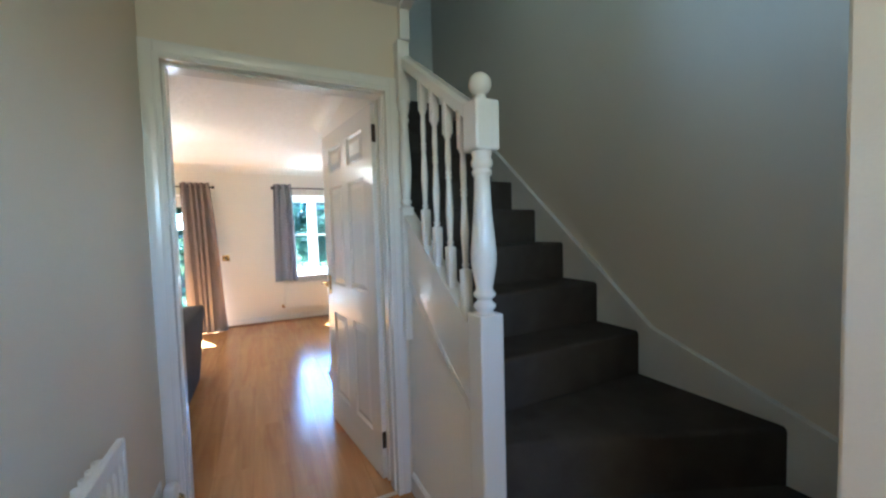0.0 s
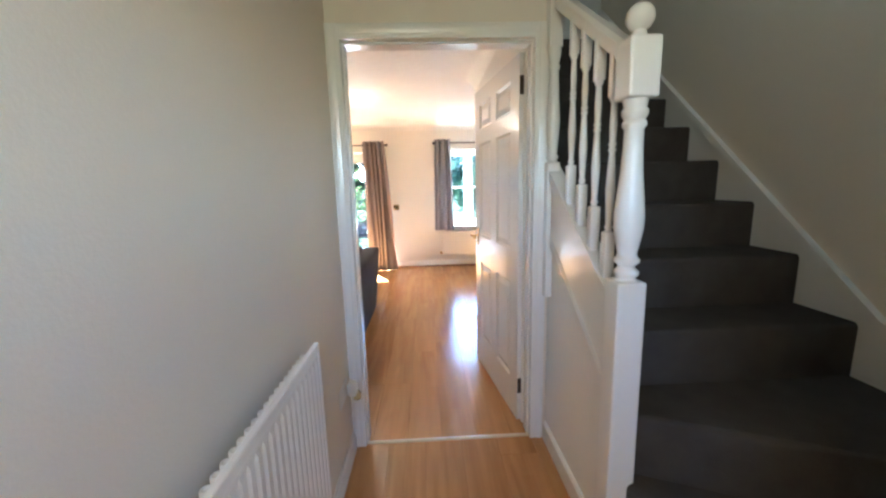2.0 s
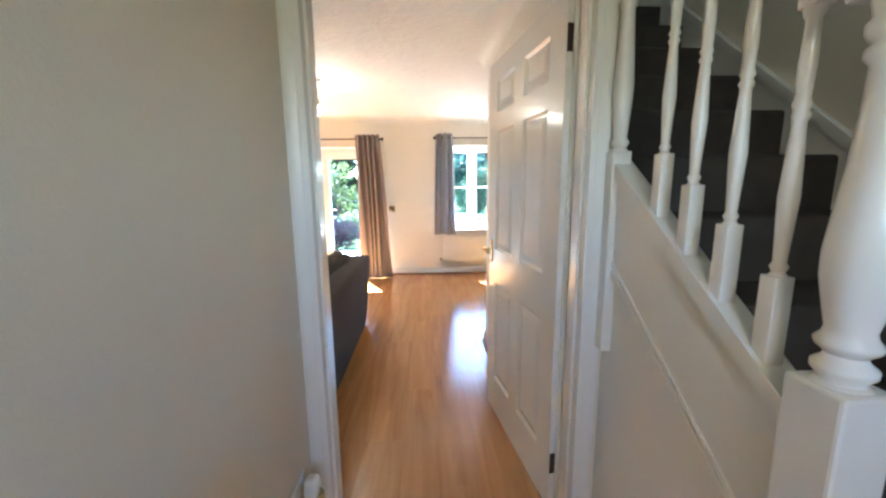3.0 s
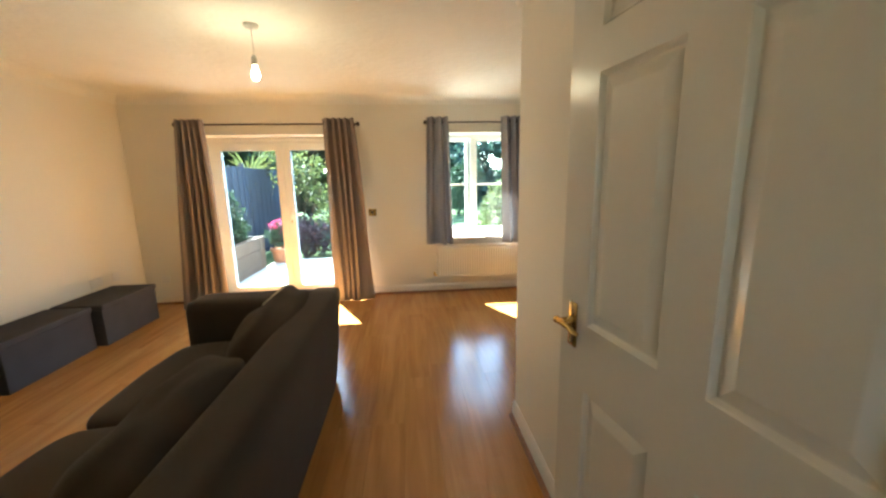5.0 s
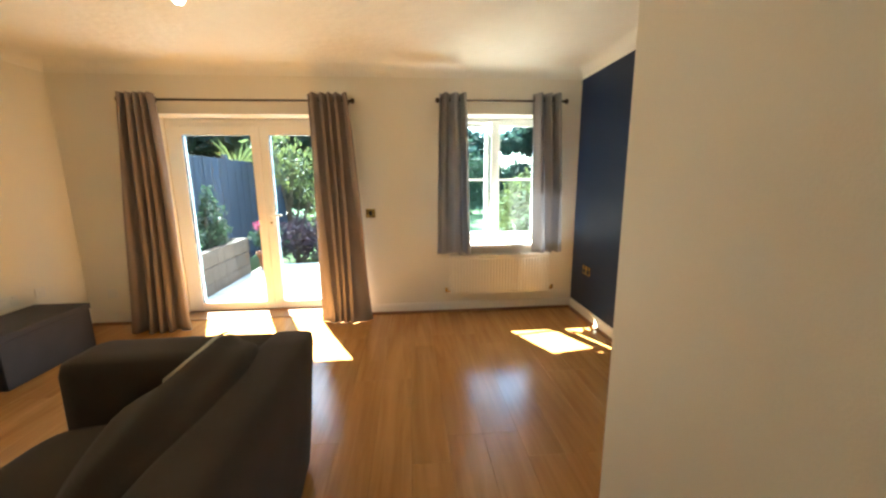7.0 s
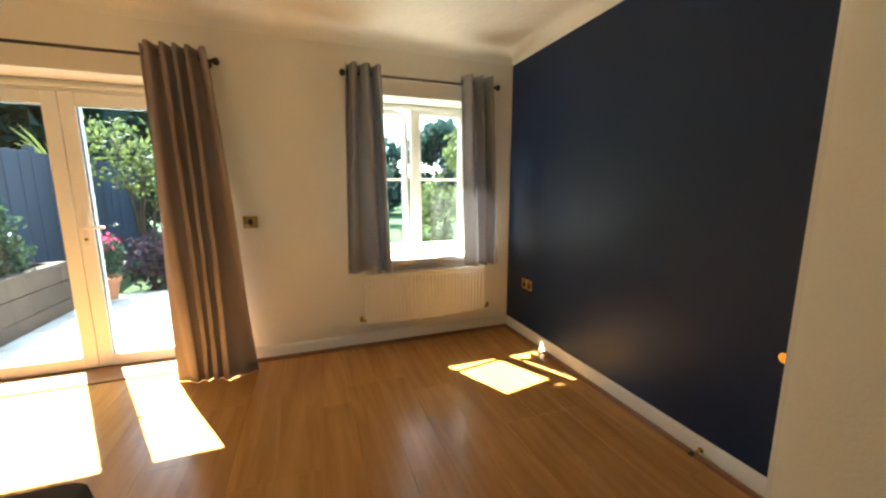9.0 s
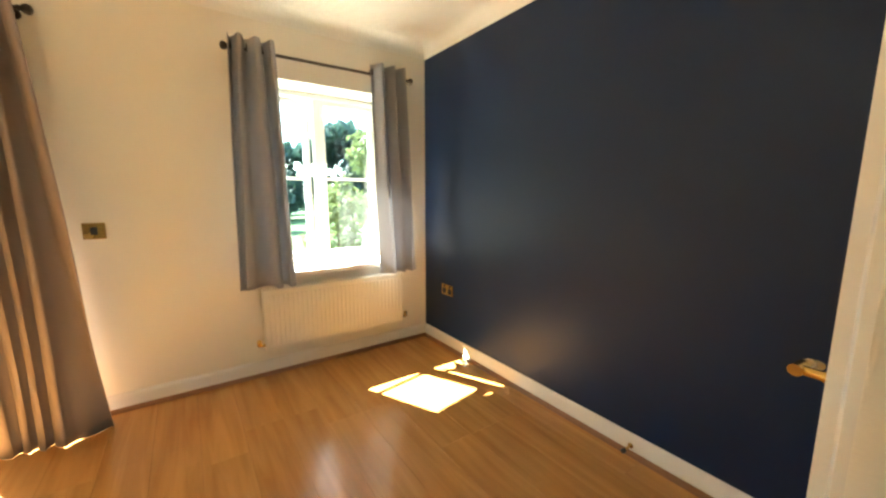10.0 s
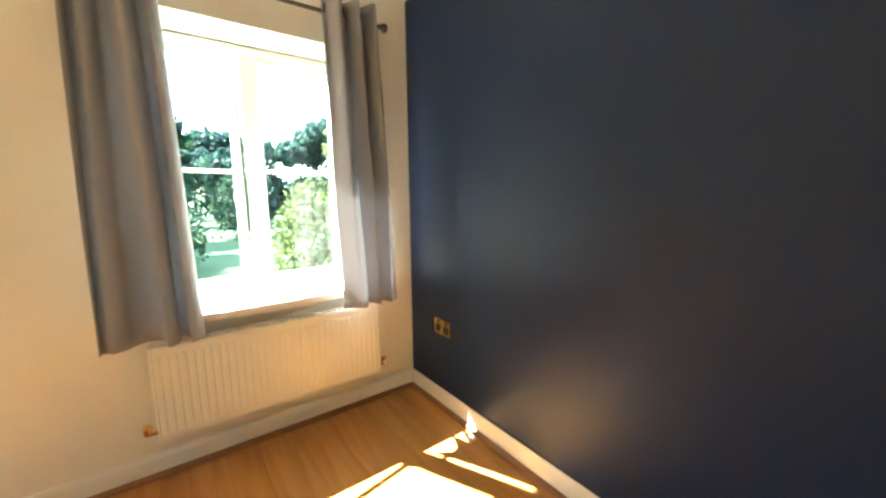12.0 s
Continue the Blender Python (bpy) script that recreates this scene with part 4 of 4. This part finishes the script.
part("back", stuffed(-0.49, -0.275, 3.56, 5.61, 0.03, 0.703, 0.06, 1, 0.065), SOFA, sofa, smooth=True, angle=80)
part("arm", stuffed(-1.14, -0.33, 5.37, 5.625, 0.03, 0.685, 0.06, 2), SOFA, sofa, smooth=True, angle=80)
part("arm", stuffed(-1.16, -0.33, 3.55, 3.8, 0.03, 0.69, 0.06, 3), SOFA, sofa, smooth=True, angle=80)
part("seat_cushion", puff((-0.815, 4.985, 0.36), (0.68, 0.8, 0.17), 7, 14, wob=0.006, seed=4), SOFA, sofa, smooth=True, angle=80)
part("seat_cushion", puff((-0.815, 4.18, 0.36), (0.68, 0.8, 0.17), 7, 14, wob=0.006, seed=5), SOFA, sofa, smooth=True, angle=80)
for xx, yy, zz, rx, long, sd in ((-0.52, 5.1, 0.57, 3, 0.85, 6), (-0.57, 4.27, 0.545, -4, 0.86, 7)):
    cu = puff((0, 0, 0), (0.235, long, 0.42), 3.0, 16, wob=0.026, seed=sd)
    m = pose(xx, yy, zz, rx, 24, 0)
    for v in cu.verts:
        v.co = m @ v.co
        v.co += Vector((0.5, 0.3, 1)) * noise.noise(v.co * 6 + Vector((sd, 0, 0))) * 0.014
    skin = bvhtree.BVHTree.FromBMesh(cu)
    b = part("back_cushion", cu, SOFA, sofa, "loose plump back cushion", smooth=True, angle=80)
    if sd == 6:
        bm = bmesh.new()
        rows = []
        for k in range(15):
            u = k / 14
            q = Vector((-0.545 - 0.045 * u, 5.43 - 0.32 * u, 0.83 - 0.015 * u + 0.006 * math.sin(9 * u)))
            p, nor, _, _ = skin.find_nearest(q)
            p = p + (q - p).normalized() * 0.007
            w = 0.006 + 0.018 * math.sin(3.14 * min(1, u + 0.12)) ** 0.6
            rows.append([bm.verts.new(p + Vector((w, 0, w * 0.6))), bm.verts.new(p + (q - p).normalized() * 0.005), bm.verts.new(p - Vector((w, 0, w)))])
        for p, c in zip(rows, rows[1:]):
            for k in range(2):
                bm.faces.new((p[k], p[k + 1], c[k + 1], c[k]))
        z = part("zip", bm, PIPING, b, "pale zip lining showing at the seam", smooth=True)
        so = z.modifiers.new("thickness", "SOLIDIFY")
        so.thickness = 0.004
for x in (-1.05, -0.42):
    for y in (3.68, 5.52):
        part("foot", lathe([(0.02, 0.0), (0.026, 0.05), (0.026, 0.06)], (x, y, 0), 14), BLACK, sofa)


# ---- storage boxes ----
def storage_box(label, y0, y1, front):
    o = thing("storage_ottoman", label, "storage box", (-2.67, (y0 + y1) / 2, 0), "storage boxes along the wall")
    part("box", box(-2.84, front - 0.012, y0 + 0.004, y1 - 0.004, 0, 0.325, 0.006), OTTOMAN, o)
    part("lid", box(-2.845, front, y0, y1, 0.327, 0.375, 0.01, 3), OTTOMAN, o)


storage_box("dark slate grey fabric storage box against the wall", 6.43, 7.13, -2.42)
storage_box("dark slate grey fabric storage box with its lid down", 5.66, 6.40, -2.48)

# ---- pendant ----
pd = thing("pendant_light", "bare lit bulb on a short white ceiling pendant", "ceiling light", (-0.672, 5.683, CEIL))
part("ceiling_rose", lathe([(0.045, CEIL), (0.045, CEIL - 0.012), (0.032, CEIL - 0.024), (0.008, CEIL - 0.03)][::-1], (-0.672, 5.683, 0), 20), WHITEPLASTIC, pd, smooth=True)
part("flex", tube([(-0.672, 5.683, CEIL - 0.02), (-0.670, 5.683, 2.2), (-0.672, 5.683, 2.16)], 0.0035, 8), WHITEPLASTIC, pd)
part("lampholder", lathe([(0.008, 2.175), (0.016, 2.16), (0.018, 2.13), (0.018, 2.115)][::-1], (-0.672, 5.683, 0), 16), STEEL, pd, "grey lampholder", smooth=True)
part("bulb", lathe([(0.004, 2.025), (0.015, 2.029), (0.023, 2.042), (0.0255, 2.056), (0.023, 2.074), (0.017, 2.092), (0.013, 2.105), (0.012, 2.12)], (-0.672, 5.683, 0), 18), BULB, pd, "lit warm white bulb", smooth=True).visible_shadow = False


# ---- garden ----
bm = bmesh.new()
vs = [bm.verts.new(p) for p in ((-900, -600, -0.2), (900, -600, -0.2), (900, 1200, -0.2), (-900, 1200, -0.2))]
bm.faces.new(vs)
structure(part("ground", bm, GRASS), "mown green garden lawn", "lawn")
pav = structure(part("pavement", box(-2.4, 3.2, 7.96, 10.75, -0.19, -0.145), SOIL), "pale sandstone patio slabs behind the house", "patio")

# raised bed along the fence
bed = thing("raised_bed", "raised planting bed edged with brown timber sleepers", "planter", (-2.8, 9.0, -0.19))
for k in range(3):
    part("sleeper", box(-2.5 - 0.004 * k, -2.4, 7.98, 10.1, -0.19 + 0.215 * k, -0.19 + 0.212 * (k + 1), 0.008), SLEEPER, bed)
    part("sleeper", box(-3.0, -2.505, 10.0, 10.1 - 0.004 * k, -0.19 + 0.215 * k, -0.19 + 0.212 * (k + 1), 0.008), SLEEPER, bed)
part("soil", box(-3.0, -2.5, 7.98, 10.0, -0.19, 0.32), SOIL, bed)

fence = thing("fence", "tall close-boarded garden fence stained blue-grey", "fence", (-3.05, 10, -0.2))
BOARD = bmesh.new()
box(-0.011, 0.011, -0.072, 0.072, 0, 1.9, 0.003, 1, bm=BOARD)
first = part("board", BOARD, FENCE, fence)
first.matrix_basis = pose(-3.05, 8.04, -0.18)
for i in range(1, 46):
    ob = first.copy()
    scene.collection.objects.link(ob)
    ob.matrix_basis = pose(-3.05 + 0.008 * (i % 2), 8.04 + 0.135 * i, -0.18)
for i in range(5):
    part("post", box(-3.11, -3.03, 7.97 + 1.53 * i, 8.06 + 1.53 * i, -0.2, 1.8, 0.005), FENCE, fence)
for z in (0.2, 1.6):
    part("rail", box(-3.10, -3.063, 7.98, 14.15, z, z + 0.07), FENCE, fence)

def shrub(name, label, blobs, mat, count, size, seed, stems=5, root=None, category="shrub"):
    x, y = (root or blobs[0])[:2]
    z = root[2] if root else -0.2
    t = thing(name, label, category, (x, y, z))
    rng = random.Random(seed)
    for k in range(stems):
        b = blobs[k % len(blobs)]
        mid = ((x + b[0]) / 2 + rng.uniform(-0.1, 0.1) * b[3], (y + b[1]) / 2 + rng.uniform(-0.1, 0.1), (z + b[2]) / 2)
        part("stem", tube([(x + rng.uniform(-0.05, 0.05), y, z), mid, (b[0] + rng.uniform(-0.3, 0.3) * b[3], b[1], b[2] + 0.3 * b[5])], [0.03, 0.022, 0.008], 6), BARK, t)
    leaves("foliage", mat, t, blobs, count, size, seed)
    return t


def tree(label, x, y, height, spread, mat, seed, count=5000, size=0.16, z=-0.2, low=0.35):
    t = thing("tree", label, "tree", (x, y, z))
    rng = random.Random(seed)
    pts = [(x, y, z), (x + rng.uniform(-0.1, 0.1) * spread, y, z + height * 0.25), (x + rng.uniform(-0.15, 0.15) * spread, y, z + height * 0.6), (x, y, z + height * 0.9)]
    r0 = height * 0.022 + 0.03
    part("trunk", tube(pts, [r0, r0 * 0.8, r0 * 0.5, r0 * 0.15], 10), BARK, t, smooth=True)
    blobs = []
    for k in range(11):
        a, h = k * 2.4 + rng.uniform(-0.4, 0.4), rng.uniform(low, 0.92)
        rr = spread * (1.05 - 0.75 * abs(h - 0.5)) * rng.uniform(0.45, 0.8)
        c = (x + rr * math.cos(a), y + rr * math.sin(a), z + height * h)
        part("limb", tube([(x, y, z + height * h * 0.6), ((x + c[0]) / 2, (y + c[1]) / 2, z + height * h * 0.85), c], [r0 * 0.4, r0 * 0.25, r0 * 0.08], 6), BARK, t)
        s = spread * rng.uniform(0.28, 0.48)
        blobs.append((*c, s, s, s * rng.uniform(0.6, 0.85)))
    blobs.append((x, y, z + height * 0.93, spread * 0.35, spread * 0.35, height * 0.1))
    leaves("crown", mat, t, blobs, count, size, seed)
    return t


shrub("shrub", "feathery green conifer shrub in the raised bed", [(-2.7, 9.5, 0.5, 0.26, 0.4, 0.26), (-2.68, 9.6, 0.75, 0.2, 0.24, 0.26), (-2.7, 9.1, 0.5, 0.22, 0.3, 0.2), (-2.68, 9.6, 1.05, 0.1, 0.12, 0.24)], LEAF, 1500, 0.04, 21, root=(-2.7, 9.5, 0.3))
palm = thing("palm", "spiky palm with yellow-green fan leaves", "palm", (-3.4, 12.3, -0.2))
part("trunk", tube([(-3.4, 12.3, -0.2), (-3.38, 12.3, 0.8), (-3.4, 12.3, 1.6)], [0.09, 0.08, 0.07], 10), BARK, palm, smooth=True)
rng = random.Random(4)
for k in range(46):
    a, up = k * 2.4, rng.uniform(-0.2, 1.1)
    d = Vector((math.cos(a) * math.cos(up), math.sin(a) * math.cos(up), math.sin(up)))
    L = rng.uniform(0.55, 0.85)
    s = d.cross(Vector((0, 0, 1))).normalized() * 0.022
    bm = bmesh.new()
    p = Vector((-3.4, 12.3, 1.6))
    v = [bm.verts.new(q) for q in (p - s, p + s, p + d * L * 0.6 + s * 0.9, p + d * L + Vector((0, 0, -0.1)), p + d * L * 0.6 - s * 0.9)]
    bm.faces.new(v)
    part("frond", bm, LIMELEAF, palm)


def flower_pot(label, x, y, r, h, mat, petals, seed):
    t = thing("flower_pot", label, "plant pot", (x, y, -0.145))
    part("pot", lathe([(r * 0.7, 0), (r * 0.95, h * 0.8), (r * 1.08, h * 0.82), (r * 1.08, h), (r * 0.95, h), (r * 0.9, h * 0.9)], (x, y, -0.145), 22), TERRACOTTA, t, smooth=True)
    leaves("foliage", mat, t, [(x, y, h + 0.1, r * 1.3, r * 1.3, 0.22), (x + 0.05, y, h + 0.2, r, r, 0.16)], 700, 0.035, seed)
    if petals:
        leaves("blossom", PINK, t, [(x, y, h + 0.28, r, r, 0.12)], 160, 0.035, seed + 1, "pink flowers")
    return t


flower_pot("terracotta pot with pink flowers on the patio", -2.25, 10.45, 0.17, 0.3, LEAF, True, 31)
shrub("shrub", "low purple-leaved shrub at the patio's edge", [(-1.95, 11.1, 0.25, 0.4, 0.35, 0.4), (-1.65, 11.3, 0.2, 0.35, 0.35, 0.32)], PURPLELEAF, 1800, 0.04, 35)
shrub("shrub", "tall leafy shrub with bright green leaves", [(-2.3, 12.1, 1.5, 0.5, 0.45, 0.35), (-2.6, 12.2, 2.05, 0.5, 0.45, 0.3), (-1.8, 12.2, 1.15, 0.4, 0.4, 0.3), (-2.0, 12.3, 1.75, 0.4, 0.4, 0.25), (-1.7, 12.4, 0.6, 0.4, 0.4, 0.35)], LIMELEAF, 1150, 0.055, 37, 8, (-2.4, 12.3, -0.2))
shrub("shrub", "dark green bush behind the flowering shrubs", [(-1.2, 13.6, 0.6, 0.7, 0.6, 0.8), (-3.2, 14.4, 1.2, 0.8, 0.6, 1.0)], DARKLEAF, 3200, 0.07, 38)
shrub("shrub", "lower bright green bush behind the lawn", [(-0.2, 13.8, 0.6, 0.7, 0.6, 0.7), (0.6, 14.2, 0.5, 0.7, 0.6, 0.6)], LEAF, 3000, 0.06, 39)
shrub("shrub", "yellow-green bush outside the window", [(2.1, 10.6, 0.5, 0.45, 0.45, 0.6), (2.3, 10.9, 1.0, 0.4, 0.4, 0.4)], LIMELEAF, 2200, 0.05, 41)
tree("slender garden tree with yellow-green leaves", 3.9, 12.6, 3.2, 0.9, LIMELEAF, 43, 3000, 0.06)
tree("dark green tree beyond the fence", -4.5, 18.5, 6.5, 2.6, DARKLEAF, 45, 6500, 0.27, low=0.15)
tree("dark green tree beyond the fence", -1.2, 19.5, 6.0, 2.6, DARKLEAF, 47, 6500, 0.27, low=0.12)
tree("dark green tree at the end of the garden", -7.8, 17.5, 6.5, 2.6, DARKLEAF, 49, 6000, 0.27, low=0.15)
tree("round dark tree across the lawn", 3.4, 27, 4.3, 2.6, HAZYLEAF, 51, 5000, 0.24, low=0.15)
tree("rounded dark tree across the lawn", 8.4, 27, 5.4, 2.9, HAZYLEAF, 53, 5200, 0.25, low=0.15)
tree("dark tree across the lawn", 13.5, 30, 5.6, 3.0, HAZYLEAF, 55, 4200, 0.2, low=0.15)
for k in range(9):
    shrub("hedge", "dark leafy hedge at the end of the lawn", [(-4 + 3 * k, 31 + (k % 3) * 0.5, 0.9, 1.9, 0.9, 1.2), (-2.6 + 3 * k, 31, 1.2, 1.2, 0.9, 1.0)], DARKLEAF, 1500, 0.17, 60 + k, 2, category="hedge")
shrub("bush", "pale green rounded bush on the lawn", [(2.6, 20, 0.9, 0.8, 0.8, 1.0), (3.0, 20.2, 1.6, 0.6, 0.6, 0.7)], LEAF, 2600, 0.08, 77)

# ---- floor boards and patio slabs ----
floor = structure(part("floor", box(-2.85, 1.87, 0.1, 7.62, -0.011, -0.007), UNDERLAY), "golden oak effect laminate floor, satin and reflective", "floor")


def board_mesh(wide, long):
    bm = box(0.0003, wide - 0.0003, 0.0003, long - 0.0003, -0.006, 0.0)
    bmesh.ops.bevel(bm, geom=[e for e in bm.edges if all(v.co.z > -0.001 for v in e.verts)], offset=0.0007, segments=1, affect="EDGES")
    me = bpy.data.meshes.new("floorboard")
    bm.to_mesh(me)
    bm.free()
    me.materials.append(FLOOR)
    return me


CACHE = {}


def lay(x0, x1, y0, y1, wide, long, seed):
    rng = random.Random(seed)
    x = x0
    while x < x1 - 0.01:
        w_ = round(min(wide, x1 - x), 4)
        y = y0
        cut = rng.choice((0.35, 0.6, 0.85, 1.1, long))
        while y < y1 - 0.01:
            l_ = round(min(cut, y1 - y), 4)
            key = (w_, l_)
            if key not in CACHE:
                CACHE[key] = board_mesh(w_, l_)
            ob = new("floorboard", CACHE[key])
            ob.parent = floor
            ob.location = (x, y, 0)
            y += l_
            cut = long
        x += wide


lay(-2.85, 1.87, 3.165, 7.62, 0.19, 1.285, 3)
lay(-0.09, 1.0, 0.1, 3.165, 0.19, 1.285, 5)


def slab_mesh(a, b):
    bm = box(0.004, a - 0.004, 0.004, b - 0.004, -0.04, 0.0)
    bmesh.ops.bevel(bm, geom=[e for e in bm.edges if all(v.co.z > -0.001 for v in e.verts)], offset=0.006, segments=2, affect="EDGES")
    me = bpy.data.meshes.new("slab")
    bm.to_mesh(me)
    bm.free()
    me.materials.append(SLAB)
    return me


SL = slab_mesh(0.6, 0.45)
for i in range(9):
    for j in range(6):
        ob = new("slab", SL)
        ob.parent = pav
        ob.location = (-2.4 + 0.6 * i, 7.97 + 0.45 * j, -0.118 + 0.002 * ((i * 7 + j * 3) % 3))
